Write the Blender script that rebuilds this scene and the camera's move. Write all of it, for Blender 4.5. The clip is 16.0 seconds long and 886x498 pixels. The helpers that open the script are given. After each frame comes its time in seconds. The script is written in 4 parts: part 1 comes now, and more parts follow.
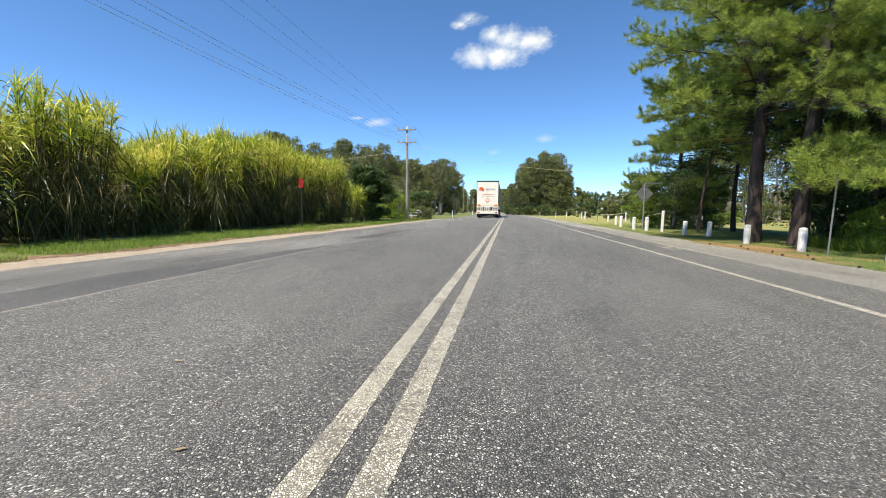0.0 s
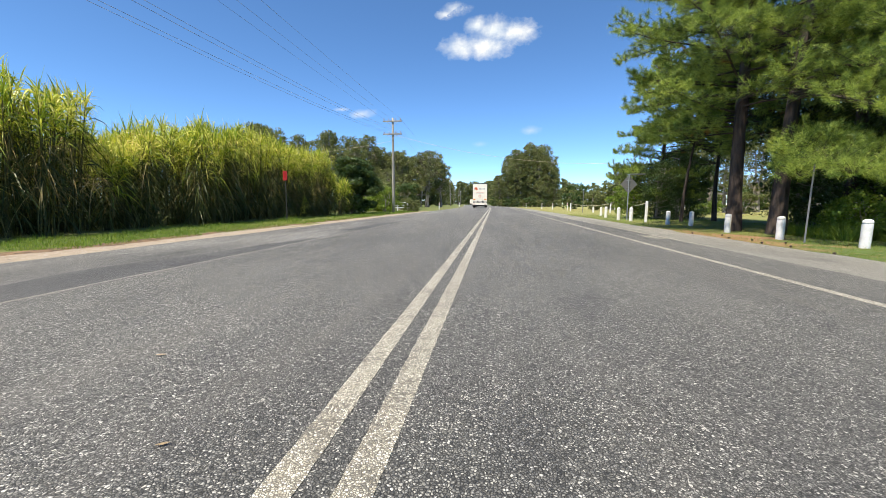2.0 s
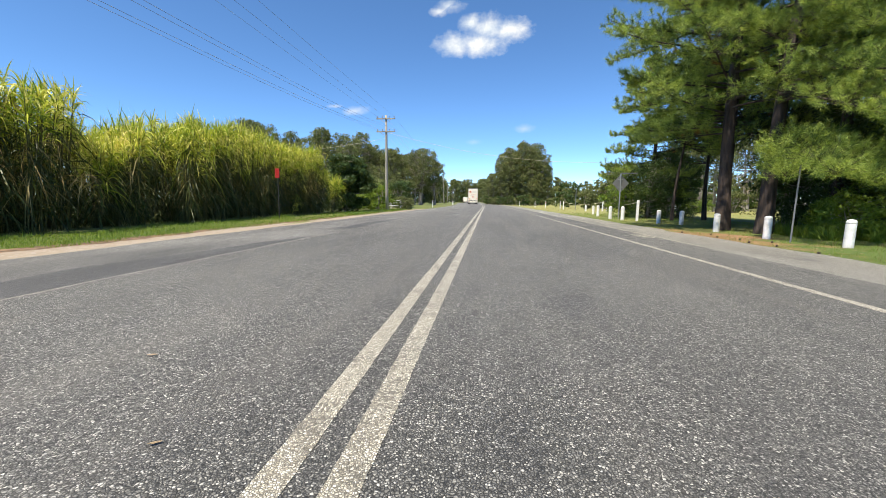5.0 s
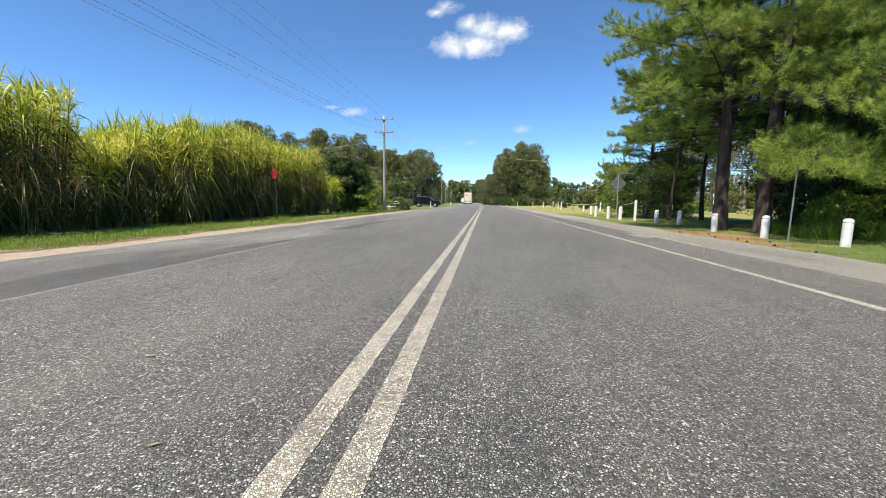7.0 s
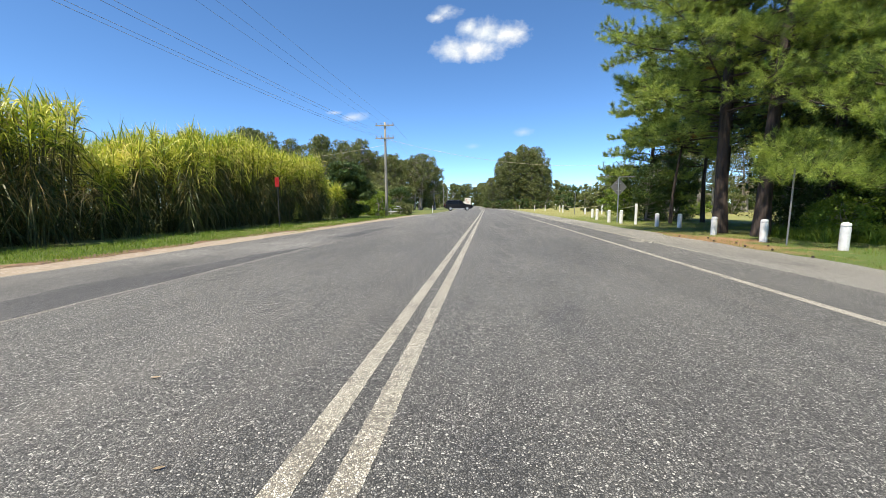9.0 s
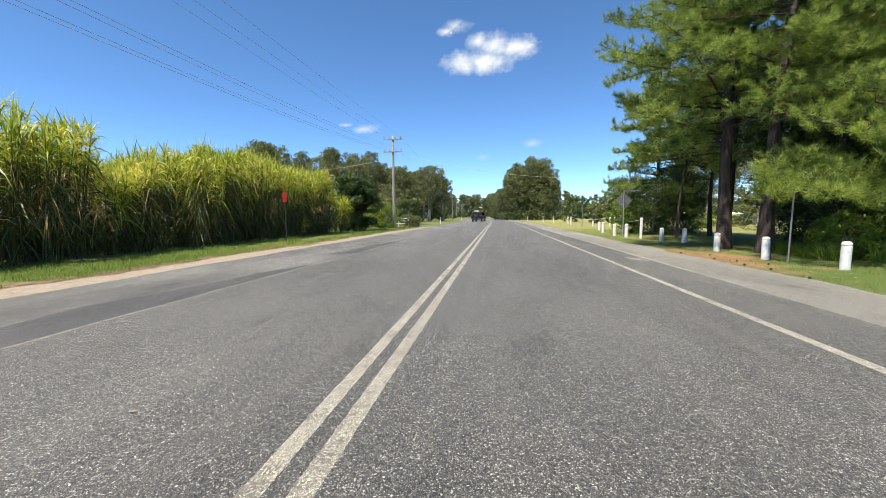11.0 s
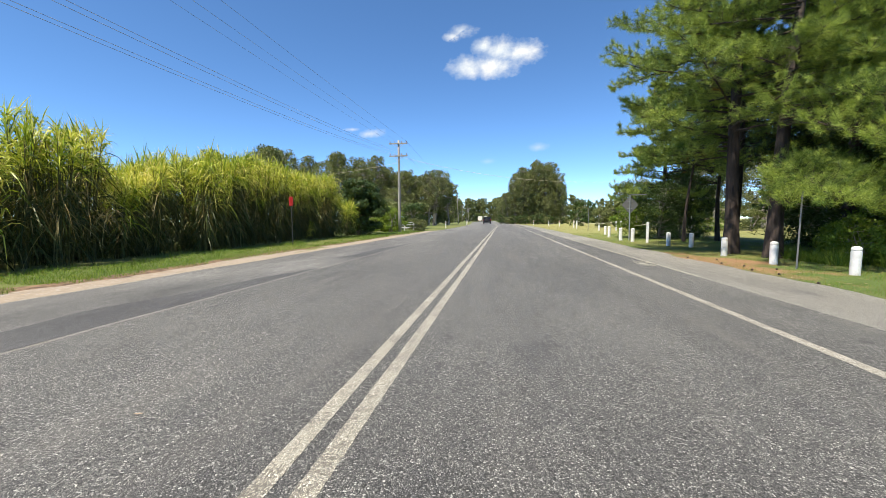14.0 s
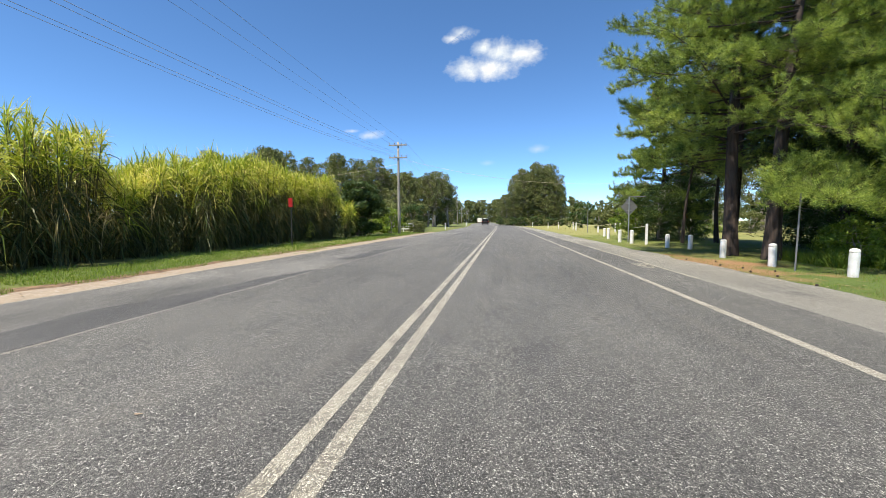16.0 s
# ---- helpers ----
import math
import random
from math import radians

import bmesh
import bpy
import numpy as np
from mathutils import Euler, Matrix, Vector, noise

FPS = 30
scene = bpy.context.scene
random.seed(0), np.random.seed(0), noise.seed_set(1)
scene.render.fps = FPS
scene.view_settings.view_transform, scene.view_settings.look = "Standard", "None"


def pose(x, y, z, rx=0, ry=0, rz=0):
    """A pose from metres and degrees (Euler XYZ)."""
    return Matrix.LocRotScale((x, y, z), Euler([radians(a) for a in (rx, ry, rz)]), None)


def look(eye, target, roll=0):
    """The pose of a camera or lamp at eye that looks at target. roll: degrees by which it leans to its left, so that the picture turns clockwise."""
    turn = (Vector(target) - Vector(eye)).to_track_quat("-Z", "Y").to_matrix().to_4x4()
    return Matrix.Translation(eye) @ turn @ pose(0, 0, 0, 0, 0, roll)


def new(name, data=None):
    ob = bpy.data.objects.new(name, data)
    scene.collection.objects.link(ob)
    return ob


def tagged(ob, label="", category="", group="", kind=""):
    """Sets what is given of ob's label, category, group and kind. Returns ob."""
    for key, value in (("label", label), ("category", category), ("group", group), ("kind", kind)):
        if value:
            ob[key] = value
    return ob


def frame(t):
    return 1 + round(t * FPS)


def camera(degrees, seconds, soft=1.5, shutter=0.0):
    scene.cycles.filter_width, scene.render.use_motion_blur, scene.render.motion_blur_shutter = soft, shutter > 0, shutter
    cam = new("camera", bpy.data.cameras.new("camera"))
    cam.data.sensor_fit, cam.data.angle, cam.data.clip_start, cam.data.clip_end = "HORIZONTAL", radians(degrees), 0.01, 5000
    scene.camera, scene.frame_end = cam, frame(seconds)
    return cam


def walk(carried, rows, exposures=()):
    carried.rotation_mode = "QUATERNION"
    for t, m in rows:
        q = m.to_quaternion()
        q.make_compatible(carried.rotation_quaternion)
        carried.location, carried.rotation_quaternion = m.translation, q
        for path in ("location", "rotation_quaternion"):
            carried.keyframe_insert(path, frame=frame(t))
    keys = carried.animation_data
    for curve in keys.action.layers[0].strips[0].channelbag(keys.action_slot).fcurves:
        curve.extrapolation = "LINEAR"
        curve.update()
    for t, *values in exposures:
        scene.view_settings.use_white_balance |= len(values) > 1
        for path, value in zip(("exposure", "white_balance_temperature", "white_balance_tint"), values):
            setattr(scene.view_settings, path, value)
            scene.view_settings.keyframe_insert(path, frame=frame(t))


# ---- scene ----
cam = camera(97.3, 16.0, soft=0.75)

PATH = [
    (0, (0.407, 0.322, 0.671), (0.09, 2.287, 0.477), 0.6),
    (0.5, (0.39, 0.338, 0.66), (0.1, 2.305, 0.439), 0.5),
    (1, (0.396, 0.337, 0.658), (0.122, 2.305, 0.429), 0.4),
    (1.5, (0.401, 0.335, 0.658), (0.14, 2.304, 0.426), 0.3),
    (2, (0.396, 0.341, 0.648), (0.145, 2.312, 0.416), 0.2),
    (2.5, (0.411, 0.328, 0.66), (0.169, 2.300, 0.428), 0.2),
    (3, (0.412, 0.324, 0.668), (0.177, 2.297, 0.437), 0.2),
    (3.5, (0.41, 0.327, 0.657), (0.183, 2.301, 0.425), 0.2),
    (4, (0.42, 0.313, 0.664), (0.197, 2.287, 0.428), 0.3),
    (6.5, (0.417, 0.311, 0.67), (0.202, 2.284, 0.424), 0.5),
    (7, (0.407, 0.321, 0.659), (0.199, 2.296, 0.42), 0.3),
    (7.5, (0.418, 0.323, 0.668), (0.22, 2.299, 0.435), 0.2),
    (8, (0.419, 0.319, 0.672), (0.223, 2.296, 0.442), -0.0),
    (8.5, (0.423, 0.305, 0.681), (0.219, 2.281, 0.453), -0.3),
    (9, (0.479, 0.251, 0.764), (0.257, 2.227, 0.543), -0.4),
    (11.5, (0.774, 0.176, 0.947), (0.493, 2.150, 0.786), -0.5),
    (12, (0.773, 0.181, 0.946), (0.483, 2.154, 0.786), -0.5),
    (12.5, (0.765, 0.170, 0.946), (0.472, 2.142, 0.789), -0.4),
    (13, (0.773, 0.161, 0.947), (0.476, 2.133, 0.794), -0.4),
    (13.5, (0.774, 0.163, 0.949), (0.475, 2.134, 0.799), -0.4),
    (14, (0.777, 0.165, 0.952), (0.478, 2.137, 0.805), -0.4),
    (14.5, (0.777, 0.165, 0.948), (0.477, 2.137, 0.804), -0.4),
    (15, (0.782, 0.160, 0.951), (0.484, 2.132, 0.808), -0.3),
    (15.5, (0.78, 0.161, 0.946), (0.482, 2.133, 0.805), -0.4),
    (16, (0.78, 0.156, 0.95), (0.484, 2.129, 0.811), -0.3),
]
walk(cam, [(t, look(eye, target, roll)) for t, eye, target, roll in PATH], [(0, 0.80, 6850, 8), (16, 0.80, 6850, 8)])

# ---- light ----
SUN_EL, SUN_AZ = 65.0, 214.0            # degrees; azimuth clockwise from +y
az = radians(SUN_AZ)
sun_way = Vector((math.sin(az) * math.cos(radians(SUN_EL)), math.cos(az) * math.cos(radians(SUN_EL)), math.sin(radians(SUN_EL))))
world = bpy.data.worlds.new("sky")
world.use_nodes = True
wn = world.node_tree.nodes
sky = wn.new("ShaderNodeTexSky")
sky.sky_type, sky.sun_disc = "NISHITA", False
sky.sun_elevation, sky.sun_rotation = radians(SUN_EL), az
sky.air_density, sky.dust_density, sky.ozone_density = 1.0, 0.0, 4.0
sky.altitude = 5200
wn["Background"].inputs[1].default_value = 0.156
tone = wn.new("ShaderNodeHueSaturation")
tone.inputs["Saturation"].default_value = 1.12
tone.inputs["Hue"].default_value = 0.4985
world.node_tree.links.new(sky.outputs[0], tone.inputs["Color"])
world.node_tree.links.new(tone.outputs[0], wn["Background"].inputs[0])
scene.world = world
sun = new("sun", bpy.data.lights.new("sun", "SUN"))
sun.data.energy, sun.data.angle, sun.data.color = 5.0, radians(0.53), (1.0, 0.93, 0.82)
sun.matrix_world = look(sun_way * 100, (0, 0, 0))

# ---- materials ----
def nodes_of(name):
    m = bpy.data.materials.new(name)
    m.use_nodes = True
    return m, m.node_tree, m.node_tree.nodes["Principled BSDF"]


def add(tree, kind, **values):
    n = tree.nodes.new(kind)
    for key, v in values.items():
        n.inputs[key].default_value = v
    return n


def ramp(tree, fac, stops):
    n = tree.nodes.new("ShaderNodeValToRGB")
    e = n.color_ramp.elements
    while len(e) < len(stops):
        e.new(0.5)
    for el, (p, c) in zip(e, stops):
        el.position = p
        el.color = (*c, 1) if len(c) == 3 else c
    tree.links.new(fac, n.inputs[0])
    return n.outputs[0]


def mix(tree, fac, a, b, mode="MIX"):
    n = tree.nodes.new("ShaderNodeMix")
    n.data_type, n.blend_type = "RGBA", mode
    for sock, v in ((n.inputs[0], fac), (n.inputs[6], a), (n.inputs[7], b)):
        if isinstance(v, (int, float)):
            sock.default_value = v
        elif isinstance(v, tuple):
            sock.default_value = (*v, 1)
        else:
            tree.links.new(v, sock)
    return n.outputs[2]


def calc(tree, op, a, b=0.0):
    n = tree.nodes.new("ShaderNodeMath")
    n.operation = op
    for sock, v in ((n.inputs[0], a), (n.inputs[1], b)):
        if isinstance(v, (int, float)):
            sock.default_value = v
        else:
            tree.links.new(v, sock)
    return n.outputs[0]


def coords(tree, scale=(1, 1, 1)):
    t = tree.nodes.new("ShaderNodeTexCoord")
    m = tree.nodes.new("ShaderNodeMapping")
    m.inputs["Scale"].default_value = scale
    tree.links.new(t.outputs["Object"], m.inputs[0])
    return m.outputs[0]


def noise_of(tree, scale, detail=4.0, stretch=(1, 1, 1), rough=0.55):
    n = add(tree, "ShaderNodeTexNoise", Scale=scale, Detail=detail, Roughness=rough)
    tree.links.new(coords(tree, stretch), n.inputs["Vector"])
    return n.outputs["Fac"]


def voronoi_of(tree, scale, out="Color", stretch=(1, 1, 1)):
    n = add(tree, "ShaderNodeTexVoronoi", Scale=scale)
    if out == "Edge":
        n.feature, out = "DISTANCE_TO_EDGE", "Distance"
    tree.links.new(coords(tree, stretch), n.inputs["Vector"])
    return n.outputs[out]


def bump(tree, bsdf, height, strength, distance):
    n = add(tree, "ShaderNodeBump", Strength=strength, Distance=distance)
    tree.links.new(height, n.inputs["Height"])
    tree.links.new(n.outputs[0], bsdf.inputs["Normal"])


def painted(name, colour, rough=0.45, metal=0.0, dirt=(0.25, 0.22, 0.18), amount=0.35, grain=6.0):
    m, t, b = nodes_of(name)
    f = ramp(t, noise_of(t, grain, 6), [(0.42, (0, 0, 0)), (0.75, (amount, amount, amount))])
    t.links.new(mix(t, f, colour, dirt), b.inputs["Base Color"])
    b.inputs["Roughness"].default_value, b.inputs["Metallic"].default_value = rough, metal
    bump(t, b, noise_of(t, grain * 12, 3), 0.15, 0.004)
    return m


def leafy(name, stops, rough=0.5, glow=0.3, scale=0.5, through_tone=(0.36, 0.38, 0.03), own=0.65):
    """A leaf: each leaf its own tone, with light through it."""
    m, t, b = nodes_of(name)
    g = t.nodes.new("ShaderNodeNewGeometry")
    big = noise_of(t, scale, 2)
    f = calc(t, "ADD", calc(t, "MULTIPLY", g.outputs["Random Per Island"], own), calc(t, "MULTIPLY", big, 1 - own))
    c = ramp(t, f, stops)
    t.links.new(c, b.inputs["Base Color"])
    b.inputs["Roughness"].default_value = rough
    b.inputs["Specular IOR Level"].default_value = 0.25
    tr = t.nodes.new("ShaderNodeBsdfTranslucent")
    t.links.new(mix(t, 0.5, c, through_tone), tr.inputs[0])
    ms = t.nodes.new("ShaderNodeMixShader")
    ms.inputs[0].default_value = glow
    t.links.new(b.outputs[0], ms.inputs[1])
    t.links.new(tr.outputs[0], ms.inputs[2])
    t.links.new(ms.outputs[0], t.nodes["Material Output"].inputs[0])
    return m


def asphalt_material(name, dark, mid, chip, tracks=True, uneven=0.17, size=128):
    m, t, b = nodes_of(name)
    tones = []
    for k, scale in enumerate((size, size * 1.9)):
        g = t.nodes.new("ShaderNodeSeparateColor")
        t.links.new(voronoi_of(t, scale), g.inputs[0])
        tones.append(ramp(t, g.outputs[k], [(0.0, dark), (0.45, mid), (0.78, tuple(1.45 * v for v in mid)), (0.90, chip), (1.0, tuple(1.35 * v for v in chip))]))
    big = ramp(t, noise_of(t, size * 0.6, 2), [(0.44, (0, 0, 0)), (0.56, (1, 1, 1))])
    c = mix(t, big, tones[0], tones[1])
    edge = voronoi_of(t, size, "Edge")
    c = mix(t, ramp(t, edge, [(0.03, (0.9, 0.9, 0.9)), (0.16, (0, 0, 0))]), c, tuple(0.35 * v for v in dark))
    patch = ramp(t, noise_of(t, 0.55, 5, (1, 0.35, 1)), [(0.35, (1 - uneven,) * 3), (0.65, (1 + uneven, 1 + uneven, 1 + 0.9 * uneven))])
    c = mix(t, 1.0, c, patch, "MULTIPLY")
    stain = ramp(t, noise_of(t, 2.3, 4, (1, 0.5, 1)), [(0.28, (0.74, 0.74, 0.77)), (0.45, (1, 1, 1))])
    c = mix(t, 1.0, c, stain, "MULTIPLY")
    if tracks:
        dust = ramp(t, noise_of(t, 1.2, 6, (1.6, 0.12, 1)), [(0.55, (0, 0, 0)), (0.8, (0.32, 0.32, 0.32))])
        c = mix(t, dust, c, (0.23, 0.21, 0.185))
    t.links.new(c, b.inputs["Base Color"])
    b.inputs["Roughness"].default_value = 0.74
    h = calc(t, "ADD", calc(t, "MINIMUM", calc(t, "MULTIPLY", edge, 4.0), 1.0), calc(t, "MULTIPLY", noise_of(t, size * 0.9, 3), 0.9))
    bump(t, b, h, 0.8, 0.004)
    return m


M_ASPHALT = asphalt_material("chip_seal", (0.038, 0.038, 0.036), (0.131, 0.128, 0.118), (0.46, 0.447, 0.405), size=112)
M_PATCH = asphalt_material("shoulder_seal", (0.092, 0.089, 0.083), (0.180, 0.175, 0.164), (0.34, 0.33, 0.31), False, 0.38)
M_PALE = asphalt_material("pale_shoulder", (0.20, 0.19, 0.165), (0.29, 0.275, 0.24), (0.42, 0.40, 0.35), False)


def line_material():
    m, t, b = nodes_of("road_marking")
    v = voronoi_of(t, 140, "Edge")
    g = t.nodes.new("ShaderNodeSeparateColor")
    t.links.new(voronoi_of(t, 140), g.inputs[0])
    gap = ramp(t, v, [(0.04, (0.95, 0.95, 0.95)), (0.17, (0, 0, 0))])
    bare = ramp(t, calc(t, "ADD", calc(t, "MULTIPLY", noise_of(t, 5, 6), 0.75), calc(t, "MULTIPLY", g.outputs[1], 0.32)), [(0.57, (0, 0, 0)), (0.70, (0.85, 0.85, 0.85))])
    tone = ramp(t, g.outputs[0], [(0.0, (0.32, 0.29, 0.225)), (0.5, (0.58, 0.54, 0.43)), (1.0, (0.86, 0.82, 0.70))])
    c = mix(t, bare, tone, (0.12, 0.115, 0.10))
    t.links.new(mix(t, gap, c, (0.13, 0.115, 0.09)), b.inputs["Base Color"])
    b.inputs["Roughness"].default_value = 0.65
    h = calc(t, "ADD", calc(t, "MINIMUM", calc(t, "MULTIPLY", v, 4.0), 1.0), calc(t, "MULTIPLY", noise_of(t, 130, 3), 0.9))
    bump(t, b, h, 0.8, 0.004)
    return m


M_LINE = line_material()


def ground_material():
    m, t, b = nodes_of("grass_ground")
    big = noise_of(t, 0.16, 5)
    fine = noise_of(t, 9.0, 6)
    green = mix(t, fine, (0.045, 0.075, 0.012), (0.12, 0.17, 0.03))
    dry = mix(t, fine, (0.18, 0.15, 0.045), (0.33, 0.29, 0.10))
    c = mix(t, ramp(t, big, [(0.42, (0, 0, 0)), (0.62, (0.55, 0.55, 0.55))]), green, dry)
    xyz = t.nodes.new("ShaderNodeSeparateXYZ")
    t.links.new(coords(t), xyz.inputs[0])
    wob = calc(t, "MULTIPLY", noise_of(t, 0.9, 4), 5.0)
    # pine litter beside the shoulder
    nx = calc(t, "ABSOLUTE", calc(t, "SUBTRACT", xyz.outputs[0], 6.6))
    ny = calc(t, "MULTIPLY", calc(t, "ABSOLUTE", calc(t, "SUBTRACT", xyz.outputs[1], 11.6)), 0.45)
    lit = ramp(t, calc(t, "MULTIPLY", calc(t, "ADD", calc(t, "ADD", nx, ny), wob), 0.2), [(0.68, (0.95, 0.95, 0.95)), (0.86, (0, 0, 0))])
    litter = mix(t, noise_of(t, 30, 5), (0.14, 0.07, 0.033), (0.42, 0.24, 0.125))
    c = mix(t, lit, c, litter)
    # paddock, dry
    far = calc(t, "MULTIPLY", calc(t, "SUBTRACT", xyz.outputs[1], 22.0), 0.06)
    side = calc(t, "MULTIPLY", calc(t, "SUBTRACT", xyz.outputs[0], 4.0), 0.3)
    n = t.nodes.new("ShaderNodeClamp")
    t.links.new(calc(t, "MINIMUM", far, side), n.inputs[0])
    c = mix(t, calc(t, "MULTIPLY", n.outputs[0], 0.75), c, mix(t, fine, (0.20, 0.20, 0.05), (0.36, 0.33, 0.12)))
    t.links.new(c, b.inputs["Base Color"])
    b.inputs["Roughness"].default_value = 0.9
    bump(t, b, noise_of(t, 18, 6), 1.0, 0.05)
    return m


def dirt_material():
    m, t, b = nodes_of("dirt")
    c = mix(t, noise_of(t, 5, 7), (0.175, 0.130, 0.090), (0.40, 0.335, 0.255))
    peb = voronoi_of(t, 28)
    g = t.nodes.new("ShaderNodeSeparateColor")
    t.links.new(peb, g.inputs[0])
    c = mix(t, ramp(t, g.outputs[0], [(0.86, (0, 0, 0)), (0.92, (0.8, 0.8, 0.8))]), c, (0.36, 0.33, 0.30))
    t.links.new(c, b.inputs["Base Color"])
    b.inputs["Roughness"].default_value = 0.95
    bump(t, b, noise_of(t, 30, 5), 0.8, 0.02)
    return m


def bark_material(name, a, c2, scale=6.0, stretch=(1, 1, 0.15), deep=0.05):
    m, t, b = nodes_of(name)
    n = noise_of(t, scale, 6, stretch)
    t.links.new(ramp(t, n, [(0.32, a), (0.65, c2)]), b.inputs["Base Color"])
    b.inputs["Roughness"].default_value = 0.9
    bump(t, b, n, 1.0, deep)
    return m


M_GROUND, M_DIRT = ground_material(), dirt_material()
M_SOIL = bark_material("soil", (0.05, 0.032, 0.02), (0.24, 0.15, 0.085), 7.0, (1, 0.6, 1), 0.03)
M_PINEBARK = bark_material("pine_bark", (0.014, 0.011, 0.010), (0.080, 0.056, 0.045), 9.0)
M_GUMBARK = bark_material("gum_bark", (0.10, 0.085, 0.07), (0.42, 0.37, 0.31), 3.0, (1, 1, 0.3), 0.02)
M_STALK = bark_material("cane_stalk", (0.03, 0.03, 0.010), (0.12, 0.12, 0.035), 8.0, (1, 1, 2.0), 0.01)
M_POLEWOOD = bark_material("pole_wood", (0.16, 0.145, 0.125), (0.38, 0.35, 0.30), 7.0, (1, 1, 0.08), 0.01)
M_CANE = leafy("cane_leaf", [(0.22, (0.06, 0.13, 0.012)), (0.40, (0.23, 0.32, 0.022)), (0.56, (0.54, 0.55, 0.07)), (0.80, (0.84, 0.71, 0.25))], 0.36, 0.28, 0.6, (0.60, 0.62, 0.05), 0.5)
# old lower leaves, coloured very dark to carry the stand's inner shade
M_CANEOLDSHADE = leafy("old_shaded_cane_leaf", [(0.25, (0.016, 0.030, 0.006)), (0.5, (0.040, 0.062, 0.012)), (0.74, (0.09, 0.095, 0.022)), (0.92, (0.26, 0.21, 0.08))], 0.45, 0.08, 0.9, (0.16, 0.18, 0.02), 0.7)
M_CANEDRY = leafy("dry_cane_leaf", [(0.25, (0.14, 0.10, 0.035)), (0.6, (0.30, 0.22, 0.09)), (0.85, (0.44, 0.35, 0.17))], 0.7, 0.2)
M_NEEDLE = leafy("pine_needles", [(0.32, (0.024, 0.062, 0.017)), (0.46, (0.13, 0.21, 0.040)), (0.60, (0.46, 0.54, 0.11))], 0.45, 0.24, 1.2, (0.34, 0.42, 0.05), 0.32)
M_NEEDLEDRY = leafy("dry_needles", [(0.2, (0.16, 0.07, 0.02)), (0.8, (0.34, 0.17, 0.05))], 0.7, 0.15)
M_GUM = leafy("gum_leaf", [(0.25, (0.045, 0.062, 0.020)), (0.5, (0.125, 0.145, 0.046)), (0.78, (0.28, 0.285, 0.115))], 0.55, 0.2, 0.22, (0.30, 0.33, 0.06), 0.45)
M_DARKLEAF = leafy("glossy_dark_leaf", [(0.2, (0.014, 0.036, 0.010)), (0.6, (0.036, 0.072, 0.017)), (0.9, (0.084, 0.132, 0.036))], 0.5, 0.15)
M_LIGHTLEAF = leafy("light_leaf", [(0.2, (0.060, 0.120, 0.014)), (0.6, (0.156, 0.240, 0.030)), (0.9, (0.312, 0.384, 0.060))], 0.45, 0.3)
M_GRASS = leafy("grass_blade", [(0.2, (0.050, 0.115, 0.012)), (0.6, (0.125, 0.235, 0.024)), (0.92, (0.30, 0.34, 0.075))], 0.5, 0.3)
M_WHITE = painted("white_paint", (0.76, 0.75, 0.74), 0.6, 0, (0.36, 0.33, 0.29), 0.5, 9)
M_STEEL = painted("galvanised_steel", (0.42, 0.43, 0.44), 0.45, 0.7, (0.25, 0.24, 0.22), 0.3, 12)
M_BLACKCAR = painted("black_paint", (0.008, 0.008, 0.010), 0.32, 0, (0.05, 0.045, 0.04), 0.2, 3)
M_BLACKCAR.node_tree.nodes["Principled BSDF"].inputs["Specular IOR Level"].default_value = 0.25
M_TYRE = painted("tyre_rubber", (0.018, 0.018, 0.018), 0.8, 0, (0.07, 0.06, 0.05), 0.3, 9)
M_GLASSDARK = painted("tinted_glass", (0.012, 0.014, 0.016), 0.06, 0, (0.03, 0.03, 0.03), 0.1, 2)
M_TRUCKWHITE = painted("truck_white", (0.82, 0.77, 0.65), 0.4, 0, (0.50, 0.46, 0.38), 0.3, 1.4)
M_FRAMESHADE = painted("dark_frame_and_shade", (0.03, 0.03, 0.032), 0.5, 0, (0.10, 0.09, 0.08), 0.3, 5)
M_RED = painted("red_sign", (0.36, 0.016, 0.02), 0.5, 0, (0.25, 0.04, 0.035), 0.25, 7)
M_LOGO = painted("red_logo", (0.62, 0.12, 0.035), 0.45, 0, (0.5, 0.12, 0.05), 0.1, 5)
M_GREYTEXT = painted("grey_print", (0.34, 0.33, 0.33), 0.5, 0, (0.4, 0.4, 0.4), 0.1, 5)
M_AMBER = painted("amber_lens", (0.80, 0.28, 0.03), 0.25, 0, (0.5, 0.2, 0.05), 0.1, 8)
M_REDLENS = painted("red_lens", (0.45, 0.02, 0.015), 0.2, 0, (0.2, 0.02, 0.02), 0.1, 8)
M_RIM = painted("alloy", (0.55, 0.55, 0.56), 0.3, 0.8, (0.2, 0.19, 0.18), 0.3, 10)
M_SIGNBACK = painted("sign_back", (0.17, 0.175, 0.18), 0.6, 0.1, (0.22, 0.21, 0.2), 0.3, 6)
M_WIRE = painted("wire", (0.30, 0.33, 0.37), 0.5, 0.3)
M_ROPE = painted("rope", (0.62, 0.56, 0.38), 0.85, 0, (0.4, 0.33, 0.2), 0.4, 20)
M_PORCELAIN = painted("porcelain", (0.30, 0.22, 0.18), 0.25)
M_DEADLEAF = painted("dead_leaf", (0.42, 0.32, 0.20), 0.7, 0, (0.3, 0.19, 0.09), 0.5, 30)

